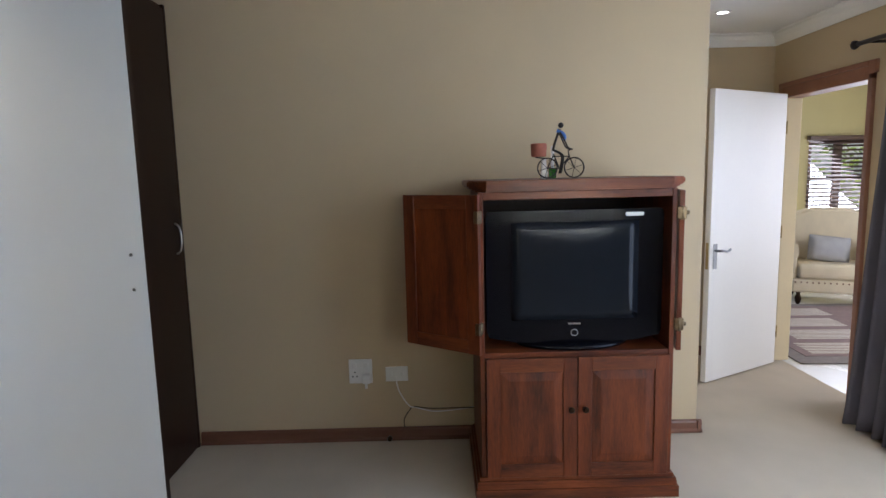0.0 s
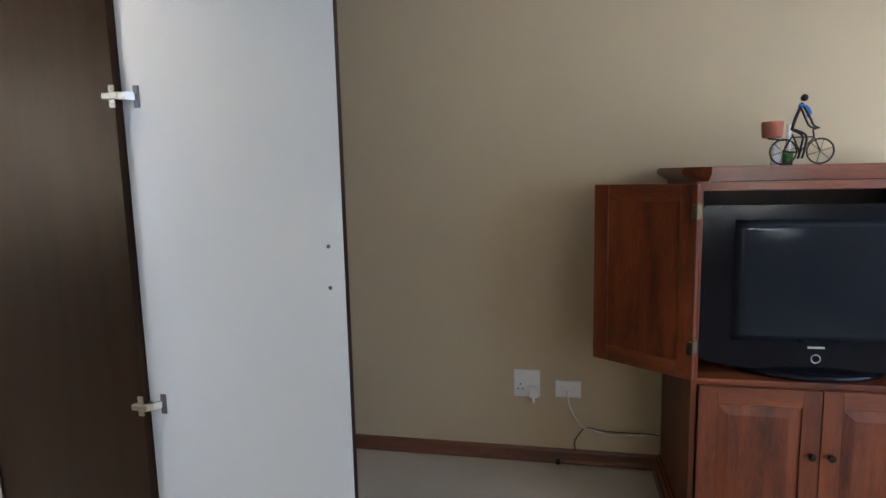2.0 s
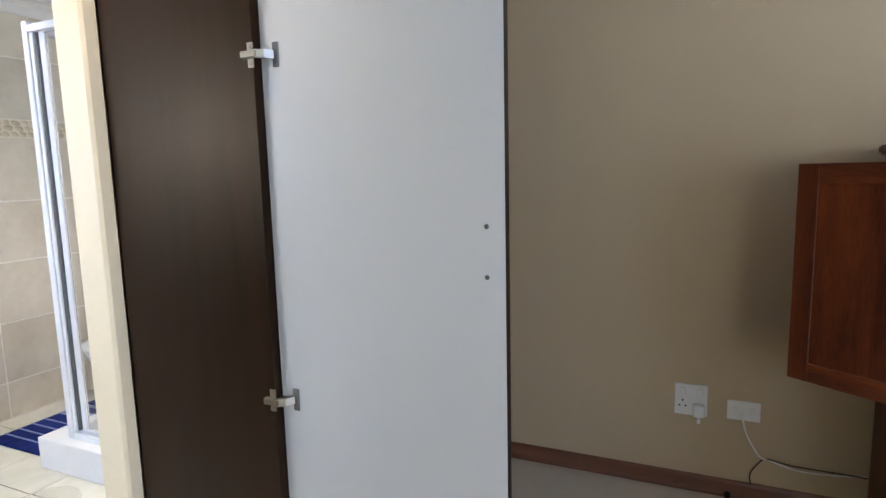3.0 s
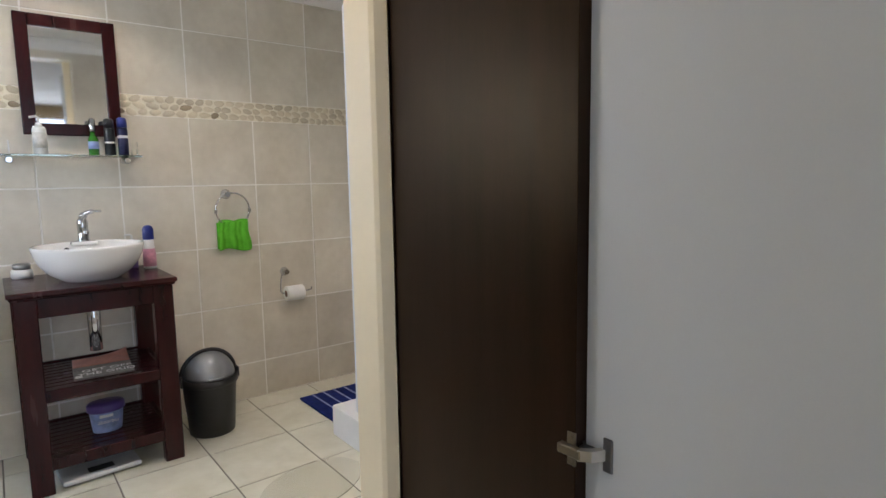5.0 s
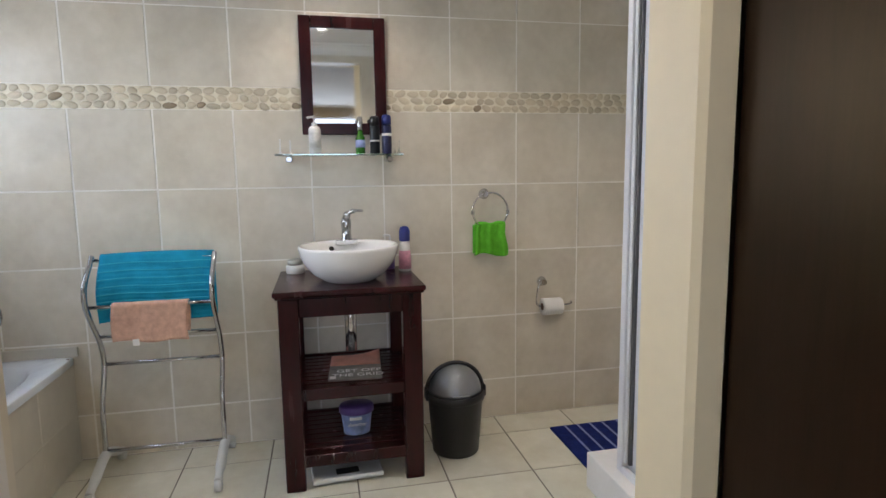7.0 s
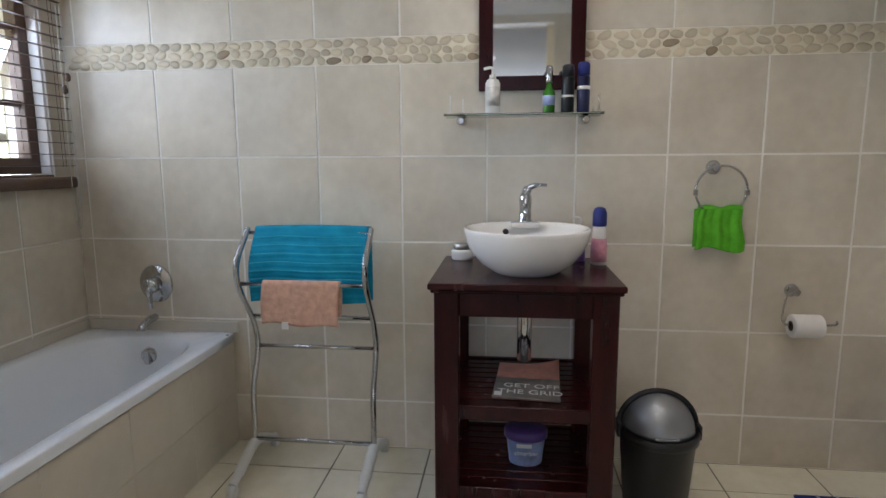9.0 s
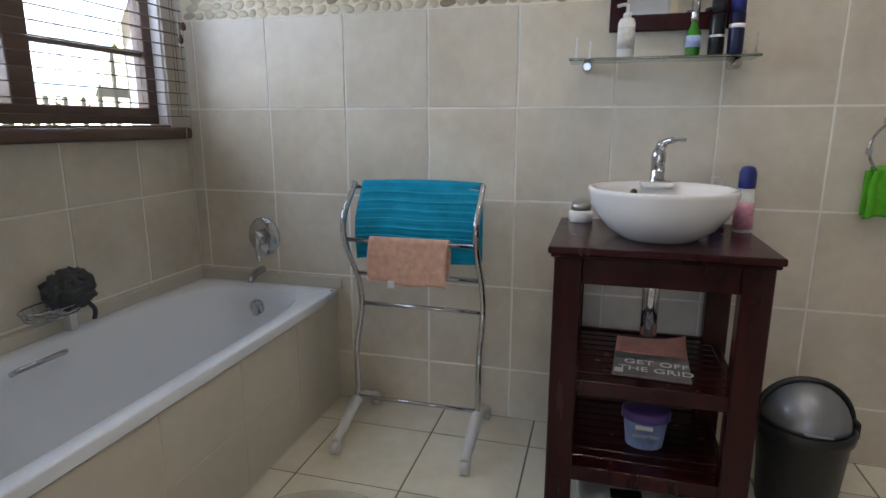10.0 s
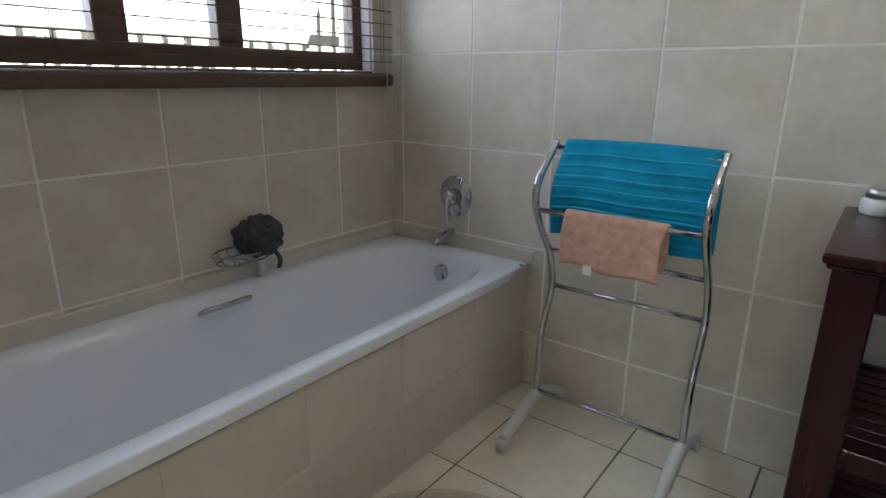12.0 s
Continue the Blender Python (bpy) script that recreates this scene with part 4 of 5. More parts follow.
window_bath()
venetian("window_blind", "dark slatted blind with open slats over the bath window", -3.935, -1.95, BY0 + 0.032, 1.250, 2.2, 0.048, 0.016, 4, WINW, (-3.88, -3.3, -2.7, -2.1))
b = B()
tube(b, curve([(-3.90, BY0 + 0.06, 1.9), (-3.905, BY0 + 0.065, 1.3), (-3.915, BY0 + 0.06, 1.02), (-3.89, BY0 + 0.06, 0.985), (-3.872, BY0 + 0.06, 1.03), (-3.875, BY0 + 0.062, 1.3), (-3.88, BY0 + 0.06, 1.9)]), 0.0018, 6)
tagged(new("blind_cord", mesh_of("blind_cord", b, GREYPL)), "thin looped pull cord hanging from the blind", "cord")
for z in (1.60, 1.545):
    b = B()
    lathe(b, [(0.004, 0.0), (0.011, 0.006), (0.012, 0.022), (0.006, 0.034)], 12)
    tagged(solid("cord_tassel", b, WINW, "small dark wooden cord tassel on the blind", "tassel", m=pose(-3.905 + (1.6 - z) * 0.4, BY0 + 0.064, z)), kind="thing")


def bathtub():
    x0, x1, y0, y1, zt = BX + 0.001, -1.98, BY0 + 0.001, -0.418, 0.512
    t = thing("bathtub", pose(0, 0, 0), "white built-in bathtub behind a tiled panel", "bathtub")
    b = B()
    cx, cy = (x0 + x1) / 2, (y0 + y1) / 2
    hx, hy = (x1 - x0) / 2, (y1 - y0) / 2
    n = 64

    def ring(ax, ay, z, e, ox=0.0):
        out = []
        for k in range(n):
            a = k * math.tau / n
            c, s = math.cos(a), math.sin(a)
            r = (abs(c) ** e + abs(s) ** e) ** (-1 / e)
            out.append(b.verts.new((cx + ox + ax * r * c, cy + ay * r * s, z)))
        return out
    rings = [ring(hx, hy, zt - 0.036, 60), ring(hx, hy, zt - 0.006, 60), ring(hx - 0.002, hy - 0.002, zt - 0.0015, 55), ring(hx - 0.007, hy - 0.007, zt, 48),
             ring(hx - 0.085, hy - 0.052, zt - 0.001, 4.8), ring(hx - 0.096, hy - 0.062, zt - 0.010, 4.6), ring(hx - 0.115, hy - 0.088, zt - 0.06, 4.2),
             ring(hx - 0.16, hy - 0.115, zt - 0.22, 3.1, -0.01), ring(hx - 0.21, hy - 0.14, zt - 0.35, 3.0, -0.02), ring(hx - 0.27, hy - 0.18, zt - 0.40, 2.8, -0.03), ring(hx - 0.5, hy - 0.27, zt - 0.412, 2.5, -0.03)]
    for A, C in zip(rings, rings[1:]):
        for k in range(n):
            b.faces.new((A[k], A[(k + 1) % n], C[(k + 1) % n], C[k])).smooth = True
    b.faces.new(rings[-1])
    bmesh.ops.recalc_face_normals(b, faces=b.faces[:])
    part("tub", b, ACRYL, t, "smooth white acrylic shell")
    b = B()
    tube(b, [(BX + 0.108, -0.757, 0.432), (BX + 0.124, -0.757, 0.429), (BX + 0.132, -0.757, 0.427)], [0.036, 0.036, 0.030], 24)
    box(b, BX + 0.12, -0.773, 0.397, BX + 0.142, -0.741, 0.462, 0.006)
    part("overflow", b, CHROME, t, "round chrome overflow knob")
    b = B()
    tube(b, curve([(-2.955, -1.022, 0.474), (-2.965, -0.992, 0.490), (-3.035, -0.980, 0.494), (-3.115, -0.992, 0.490), (-3.13, -1.022, 0.474)]), 0.009, 10)
    part("grab_handle", b, CHROME, t, "chrome grab handle")
    b = B()
    lathe(b, [(0.0001, 0.002), (0.006, 0.002), (0.007, 0.0)], 12, (BX + 0.05, -0.43))
    for v in b.verts:
        v.co.z += zt
    part("rim_plug", b, BLACKP, t)
    # tiled front panel
    b = B()
    box(b, x0, y1 - 0.05, 0.0, x1, y1 - 0.0105, 0.470)
    panel = part("panel_core", b, PTILE, t)
    w = 0.363
    for i in range(6):
        for z0, z1 in ((0.004, 0.238), (0.242, 0.470)):
            a0, a1 = x0 + i * w + 0.002, min(x0 + (i + 1) * w - 0.002, x1)
            tb = B()
            box(tb, a0, y1 - 0.0139, z0, a1, y1 - 0.009, z1, 0.0012)
            part("tile", tb, PTILE, panel)
    b = B()
    box(b, x1, y0, 0, x1 + 0.08, y1 - 0.009, 0.47)
    part("end_panel", b, PTILE, t)


bathtub()


def bath_mixer():
    t = thing("bath_mixer", pose(BX, -0.774, 0.727), "chrome wall-mounted bath mixer with a lever", "bath mixer")
    b = B()
    lathe(b, [(0.076, 0.0), (0.078, 0.004), (0.072, 0.010), (0.040, 0.014), (0.036, 0.016)], 36)
    part("cover_plate", b, CHROME, t, at=pose(0, 0, 0, 0, 90, 0) @ Matrix.Diagonal((1.10, 1.02, 1, 1)))
    b = B()
    lathe(b, [(0.034, 0.014), (0.034, 0.05), (0.028, 0.066), (0.012, 0.072)], 24)
    part("body", b, CHROME, t, at=pose(0, 0, 0, 0, 90, 0))
    b = B()
    tube(b, curve([(0.058, 0.0, 0.0), (0.070, 0.006, -0.035), (0.074, 0.010, -0.075), (0.072, 0.012, -0.098)]), [0.016] * 7 + [0.011] * 6 + [0.009] * 6, 12)
    part("lever", b, CHROME, t)
    # spout lying below
    b = B()
    tube(b, curve([(0.0, -0.02, -0.155), (0.05, -0.02, -0.158), (0.10, -0.02, -0.178), (0.108, -0.02, -0.19)]), 0.017, 14)
    part("spout", b, CHROME, t, "short chrome spout")


bath_mixer()


def soap_basket():
    t = thing("soap_basket", pose(-3.15, BY0 + 0.06, 0.60), "chrome wire soap basket fixed over the bath", "soap basket")
    for z, r in ((0.0, 0.075), (0.03, 0.088)):
        b = B()
        tube(b, [(1.25 * r * math.cos(k * math.tau / 28), 0.7 * r * math.sin(k * math.tau / 28), z) for k in range(28)], 0.003, 6, closed=True)
        part("hoop", b, CHROME, t)
    for k in range(14):
        a = k * math.tau / 14
        b = B()
        tube(b, [(0.094 * math.cos(a), 0.0525 * math.sin(a), 0.0), (0.11 * math.cos(a), 0.0616 * math.sin(a), 0.03)], 0.0018, 5)
        part("wire", b, CHROME, t)
    for k in range(5):
        b = B()
        x = -0.07 + k * 0.035
        y = 0.0525 * math.sqrt(max(0, 1 - (x / 0.094) ** 2))
        tube(b, [(x, -y, 0), (x, y, 0)], 0.0018, 5)
        part("wire", b, CHROME, t)
    b = B()
    box(b, -0.05, -0.06, -0.02, -0.025, -0.048, 0.02, 0.003)
    part("bracket", b, CHROME, t)
    s = thing("bath_puff", pose(-3.20, BY0 + 0.082, 0.665), "charcoal grey mesh bath puff lying in the basket", "bath puff")
    s.scale = (1.25, 1.0, 0.98)
    b = B()
    rnd = random.Random(5)
    for k in range(60):
        d = Vector((rnd.uniform(-1, 1), rnd.uniform(-1, 1), rnd.uniform(-1, 1))).normalized()
        r = 0.030 + 0.034 * rnd.random()
        u = d.orthogonal().normalized()
        v = d.cross(u)
        c = d * 0.036
        tube(b, [Vector((0, 0, 0.01)) + c + 0.75 * r * (math.cos(j * math.tau / 10) * u + math.sin(j * math.tau / 10) * v) + d * 0.016 * math.sin(3 * j * math.tau / 10) for j in range(10)], 0.011, 5, closed=True)
    part("mesh_ruffle", b, DGREY, s)
    b = B()
    tube(b, curve([(-0.02, 0.03, -0.03), (-0.035, 0.05, -0.07), (-0.03, 0.05, -0.105)]), 0.007, 7)
    part("tag_loop", b, DGREY, s)
    k = thing("razor_holder", pose(-3.235, BY0 + 0.045, 0.50), "small white plastic hook strip on the wall tiles", "hook")
    b = B()
    box(b, -0.014, -0.045, 0.012, 0.014, 0.0, 0.085, 0.004, 2)
    part("strip", b, PLAST, k)


soap_basket()


def towel_rack():
    t = thing("towel_rack", pose(0, 0, 0), "chrome tubular towel stand on white feet", "towel stand")
    ys = (-0.240, 0.260)
    for y in ys:
        b = B()
        s = 1 if y > 0 else -1
        tube(b, curve([(-3.735, y, 0.12), (-3.738, y, 0.22), (-3.745, y, 0.34), (-3.795, y, 0.46), (-3.808, y, 0.53), (-3.775, y, 0.63), (-3.690, y, 0.75), (-3.655, y, 0.83), (-3.675, y, 0.90), (-3.745, y, 0.970), (-3.775, y, 1.002)]), 0.0115, 12)
        part("upright", b, CHROME, t)
        b = B()
        tube(b, curve([(-3.662, y, 0.84), (-3.652, y, 0.875), (-3.672, y, 0.91)]), 0.009, 10)
        part("clip", b, CHROME, t)
        b = B()
        tube(b, curve([(-3.52, y, 0.045), (-3.60, y, 0.075), (-3.70, y, 0.115), (-3.77, y, 0.115), (-3.86, y, 0.075), (-3.93, y, 0.045)]), [0.017] * 5 + [0.021] * 20 + [0.017] * 6, 12)
        part("foot", b, GREYPL, t, "pale grey moulded foot")
        for x in (-3.52, -3.93):
            b = B()
            tube(b, [(x, y - 0.014, 0.025), (x, y + 0.014, 0.025)], 0.0248, 18)
            part("castor", b, GREYPL, t)
    for x, z in ((-3.770, 0.985), (-3.668, 0.80), (-3.766, 0.648), (-3.808, 0.51), (-3.735, 0.135)):
        b = B()
        tube(b, [(x, ys[0], z), (x, ys[1], z)], 0.0085, 12)
        part("rail", b, CHROME, t)
    # bath towel over the top rail
    w = thing("bath_towel", pose(0.012, 0.016, -0.015), "folded turquoise ribbed bath towel over the stand", "towel")
    b = B()

    def f(u, v):
        y = -0.222 + 0.462 * u
        d = v * 0.62
        z0 = 1.018
        r = 0.020
        if d < 0.29:
            k = d / 0.29
            z, x = z0 - 0.285 + k * 0.27, -3.815 + 0.004 * math.sin(u * 9)
        elif d < 0.33:
            a = (d - 0.29) / 0.04 * math.pi
            z, x = z0 - 0.012 + r * math.sin(a), -3.795 - 0.022 * math.cos(a)
        else:
            k = (d - 0.33) / 0.29
            z = z0 - 0.015 - k * 0.265
            x = -3.773 + 0.075 * math.sin(min(k, 0.62) / 0.62 * math.pi / 2) * (1 if k < 0.62 else 1 - 0.25 * (k - 0.62)) + 0.004 * math.sin(u * 11 + k * 4)
            z += 0.006 * math.sin(u * 7) * k
        rib = 0.0012 * math.sin(d * math.tau / 0.021)
        return (x + rib, y, z + 0.006 * math.sin(u * 3))
    sheet(b, f, 26, 120, 0.010)
    part("towel_cloth", b, TEAL, w)
    b = B()
    sheet(b, lambda u, v: (-3.835 + 0.003 * math.sin(u * 8), -0.20 + 0.425 * u, 0.725 + 0.27 * v - 0.012 * u), 20, 12, 0.012)
    part("under_layer", b, TEALD, w)
    for k in range(7):
        b = B()
        z = 0.985 - k * 0.031
        kk = (1.003 - z) / 0.265
        x = -3.773 + 0.075 * math.sin(min(kk, 0.62) / 0.62 * math.pi / 2) + 0.0105
        tube(b, [(x + 0.004 * math.sin(u * 1.1 + kk * 4), -0.218 + 0.452 * u / 10, z + 0.003 * math.sin(u * 0.8) + 0.006 * math.sin(u * 0.3)) for u in range(11)], 0.0024, 8)
        part("rib_band", b, TEALD, w, "lighter ribbed band")
    c = thing("face_cloth", pose(0, 0.024, 0), "peach terry face cloth hanging over a rail", "cloth")
    b = B()

    def g(u, v):
        y = -0.165 + 0.30 * u + 0.006 * math.sin(v * 6)
        d = v * 0.34
        if d < 0.13:
            z, x = 0.675 + d, -3.682 + 0.002 * math.sin(u * 8)
        elif d < 0.17:
            a = (d - 0.13) / 0.04 * math.pi
            z, x = 0.805 + 0.012 * math.sin(a), -3.668 - 0.013 * math.cos(a)
        else:
            k = (d - 0.17) / 0.17
            z, x = 0.805 - 0.155 * k - 0.010 * u * k + 0.005 * math.sin(u * 9) * k, -3.654 + 0.006 * k + 0.003 * math.sin(u * 13 + 2 * k)
        return (x, y, z)
    sheet(b, g, 34, 30, 0.006)
    part("cloth", b, PEACH, c)
    b = B()
    box(b, -3.649, -0.09, 0.630, -3.646, -0.065, 0.657)
    part("care_tag", b, INK, c)


towel_rack()


# vanity with basin
def vanity():
    y0, y1, x0, x1, zt = 0.548, 1.142, -3.955, -3.425, 0.872
    t = thing("washstand", pose(0, 0, 0), "dark mahogany washstand with slatted shelves", "washstand")
    b = B()
    box(b, x0, y0 - 0.018, zt - 0.022, x1 + 0.03, y1 + 0.016, zt, 0.006, 2)
    part("worktop", b, MAHOG, t, "polished dark red top")
    b = B()
    box(b, x0 + 0.004, y0 - 0.010, zt - 0.034, x1 + 0.018, y1 + 0.009, zt - 0.0225, 0.004)
    part("moulding", b, MAHOG, t)
    s = 0.082
    for lx in (x0 + 0.004, x1 - 0.055):
        for ly in (y0, y1 - s):
            b = B()
            box(b, lx, ly, 0.0, lx + 0.055, ly + s, zt - 0.0345, 0.004)
            part("leg", b, MAHOG, t)
    b = B()
    box(b, x1 - 0.040, y0 + s + 0.0004, 0.755, x1 - 0.012, y1 - s - 0.0004, zt - 0.0345, 0.002)
    part("apron", b, MAHOG, t)
    for y in (y0 + 0.012, y1 - 0.040):
        b = B()
        box(b, x0 + 0.06, y, 0.755, x1 - 0.056, y + 0.028, zt - 0.0345, 0.002)
        part("side_apron", b, MAHOG, t)
    for z in (0.395, 0.100):
        sh = thing("shelf", Matrix.Identity(4), "", "")
        sh.parent = t
        for xa in (x1 - 0.036, x0 + 0.010):
            b = B()
            box(b, xa, y0 + s * 0.55, z, xa + 0.024, y1 - s * 0.55, z + 0.052, 0.003)
            part("front_rail" if xa > -3.6 else "back_rail", b, MAHOG, sh)
        for y in (y0 + 0.03, y1 - 0.054):
            b = B()
            box(b, x0 + 0.06, y, z, x1 - 0.056, y + 0.024, z + 0.045, 0.002)
            part("side_rail", b, MAHOG, sh)
        n = 9
        for k in range(n):
            b = B()
            w = (x1 - 0.036 - (x0 + 0.036)) / n
            xa = x0 + 0.036 + k * w
            box(b, xa + 0.004, y0 + 0.056, z + 0.030, xa + w - 0.004, y1 - 0.056, z + 0.046, 0.002)
            part("slat", b, MAHOG, sh)


vanity()


def basin():
    t = thing("wash_basin", pose(-3.632, 0.852, 0.872), "white round vessel basin on the washstand", "basin")
    b = B()
    prof = [(0.112, 0.0), (0.120, 0.005), (0.165, 0.036), (0.195, 0.074), (0.213, 0.112), (0.2205, 0.142), (0.2225, 0.152), (0.219, 0.158), (0.210, 0.157), (0.196, 0.142), (0.165, 0.085), (0.125, 0.045), (0.06, 0.030), (0.024, 0.026)]
    lathe(b, prof, 56)
    part("bowl", b, CERAM, t)
    b = B()
    box(b, -0.215, -0.055, 0.138, -0.150, 0.055, 0.1575, 0.008, 2)
    part("tap_ledge", b, CERAM, t)
    b = B()
    tube(b, [(-0.158, -0.075, 0.125), (-0.148, -0.072, 0.122)], 0.011, 14)
    part("overflow_hole", b, BLACKP, t)
    b = B()
    lathe(b, [(0.0001, 0.032), (0.022, 0.031), (0.026, 0.028)], 20)
    part("waste", b, CHROME, t, "chrome waste")
    m = thing("basin_mixer", pose(-3.812, 0.852, 1.0295), "chrome single-lever basin mixer tap", "tap")
    b = B()
    lathe(b, [(0.027, 0.0), (0.028, 0.004), (0.023, 0.010), (0.022, 0.05), (0.024, 0.085), (0.022, 0.10), (0.015, 0.112)], 24)
    part("body", b, CHROME, m)
    b = B()
    tube(b, curve([(0.015, 0.0, 0.052), (0.06, 0.0, 0.062), (0.105, 0.0, 0.055), (0.112, 0.0, 0.040)]), 0.0125, 12)
    part("spout", b, CHROME, m)
    b = B()
    tube(b, curve([(0.0, 0.0, 0.106), (0.010, 0.012, 0.130), (0.030, 0.045, 0.142), (0.045, 0.075, 0.141)]), [0.017] * 6 + [0.011] * 6 + [0.006] * 7, 12)
    part("lever", b, CHROME, m)
    p = thing("basin_trap", pose(-3.70, 0.852, 0.52), "chrome bottle trap under the basin", "waste trap")
    b = B()
    lathe(b, [(0.018, 0.0), (0.027, 0.004), (0.028, 0.195), (0.024, 0.205), (0.016, 0.210), (0.016, 0.325)], 24)
    part("bottle", b, CHROME, p)
    b = B()
    tube(b, [(-0.01, 0.015, 0.190), (-0.12, 0.03, 0.190), (-0.262, 0.03, 0.190)], 0.013, 12)
    part("waste_pipe", b, CHROME, p)


basin()


def bottle(name, label, x, y, z, prof, material, extras=(), cat="bottle"):
    t = thing(name, pose(x, y, z), label, cat)
    b = B()
    lathe(b, prof, 24)
    part("body", b, material, t)
    for n, pr, mm, lb in extras:
        b = B()
        lathe(b, pr, 24)
        part(n, b, mm, t, lb)
    return t


Z = 1.4386
FAINT = mat("faint_grey_print", (0.60, 0.59, 0.56), 0.4, vary=0.2, scale=40, fine=150)
d = bottle("soap_dispenser", "white pump soap dispenser on the glass shelf", -3.88, 0.723, Z, [(0.026, 0), (0.028, 0.004), (0.028, 0.115), (0.022, 0.128), (0.010, 0.132)], PLAST,
           [("label", [(0.0284, 0.03), (0.0284, 0.10)], FAINT, "faint printed label"), ("collar", [(0.013, 0.130), (0.013, 0.146), (0.005, 0.148)], PLAST, "")])
b = B()
tube(b, curve([(0, 0, 0.146), (0, 0, 0.168), (0.004, -0.012, 0.173), (0.006, -0.034, 0.168)]), 0.0055, 10)
part("pump", b, PLAST, d)
bottle("perfume_bottle", "green glass bottle with a silver cap on the shelf", -3.88, 0.936, Z, [(0.021, 0), (0.023, 0.004), (0.023, 0.075), (0.012, 0.098), (0.011, 0.112)], BOTG,
       [("label", [(0.0234, 0.03), (0.0234, 0.066)], LABELB, "pale printed label"), ("cap", [(0.012, 0.113), (0.0135, 0.116), (0.0135, 0.170), (0.008, 0.176)], CHROME, "silver cap")])
bottle("deodorant_can", "black aerosol can on the glass shelf", -3.88, 1.006, Z, [(0.022, 0), (0.024, 0.004), (0.024, 0.125), (0.022, 0.132)], TINS, [("cap", [(0.0225, 0.133), (0.0225, 0.172), (0.016, 0.178)], BLACKP, ""), ("print_bar", [(0.0243, 0.058), (0.0243, 0.066)], INK, "")], "can")
bottle("deodorant_can", "dark navy aerosol can on the glass shelf", -3.88, 1.064, Z, [(0.022, 0), (0.024, 0.004), (0.024, 0.128), (0.022, 0.136)], TINN, [("cap", [(0.0225, 0.137), (0.0225, 0.178), (0.016, 0.186)], NAVYP, ""), ("print_bar", [(0.0243, 0.085), (0.0243, 0.098)], INK, "")], "can")
bottle("cream_jar", "white cream jar with a silver ridged lid on the washstand", -3.885, 0.605, 0.872, [(0.040, 0), (0.043, 0.004), (0.043, 0.034), (0.038, 0.040)], PLAST, [("lid", [(0.034, 0.041), (0.036, 0.043), (0.036, 0.062), (0.030, 0.067)], STEEL, "silver ridged lid")], "jar")
bottle("air_freshener", "pink aerosol with a navy cap on the washstand", -3.80, 1.128, 0.872, [(0.026, 0), (0.030, 0.004), (0.030, 0.07), (0.026, 0.10), (0.024, 0.145)], PLAST,
       [("label", [(0.0304, 0.012), (0.0304, 0.072), (0.0265, 0.100)], PINK, "pink printed label"), ("cap", [(0.0255, 0.146), (0.0265, 0.150), (0.0265, 0.195), (0.020, 0.212), (0.008, 0.218)], NAVYP, "navy domed cap")], "aerosol")
h = bottle("lotion_bottle", "purple lotion bottle with a white pump beside the basin", -3.88, 1.065, 0.872, [(0.022, 0), (0.024, 0.004), (0.024, 0.09), (0.016, 0.11), (0.010, 0.118)], PURPLE, [("collar", [(0.011, 0.119), (0.011, 0.140)], PLAST, "")])
b = B()
tube(b, curve([(0, 0, 0.14), (0, 0, 0.165), (0.0, -0.02, 0.170), (0.0, -0.032, 0.164)]), 0.005, 8)
part("pump", b, PLAST, h)


def glass_shelf():
    t = thing("glass_shelf", pose(0, 0, 0), "greenish glass wall shelf on chrome brackets", "shelf")
    b = B()
    box(b, -3.955, 0.540, 1.430, -3.815, 1.135, 1.438, 0.002)
    part("pane", b, GLASSG, t)
    for y in (0.60, 1.075):
        b = B()
        tube(b, [(-3.970, y, 1.418), (-3.93, y, 1.416), (-3.88, y, 1.414), (-3.86, y, 1.414)], [0.018, 0.017, 0.017, 0.012], 16)
        part("bracket", b, CHROME, t, "round chrome bracket")
    for y, x in ((0.565, -3.83), (0.605, -3.94), (1.11, -3.94), (1.115, -3.83)):
        b = B()
        lathe(b, [(0.008, 1.4382), (0.008, 1.443), (0.0035, 1.446), (0.0035, 1.500), (0.005, 1.503), (0.002, 1.506)], 12, (x, y))
        # white on the left posts stands in for the reflection on them
        part("post", b, PLAST if y < 1 else GLASS, t, "slim guard post")


glass_shelf()


def mirror():
    t = thing("mirror", pose(BX, 0, 0), "wall mirror in a dark mahogany frame", "mirror")
    y0, y1, z0, z1, s = 0.666, 1.075, 1.535, 2.090, 0.055
    for a in ((y0, y0 + s, z0, z1), (y1 - s, y1, z0, z1)):
        b = B()
        box(b, 0.001, a[0], a[2], 0.026, a[1], a[3], 0.003)
        part("frame_stile", b, MAHOG, t)
    for a in ((z0, z0 + s), (z1 - s, z1)):
        b = B()
        box(b, 0.001, y0 + s + 0.0003, a[0], 0.0255, y1 - s - 0.0003, a[1], 0.003)
        part("frame_rail", b, MAHOG, t)
    b = B()
    box(b, 0.002, y0 + s - 0.004, z0 + s - 0.004, 0.014, y1 - s + 0.004, z1 - s + 0.004)
    part("mirror_glass", b, MIRROR, t, "clear mirror glass")


mirror()


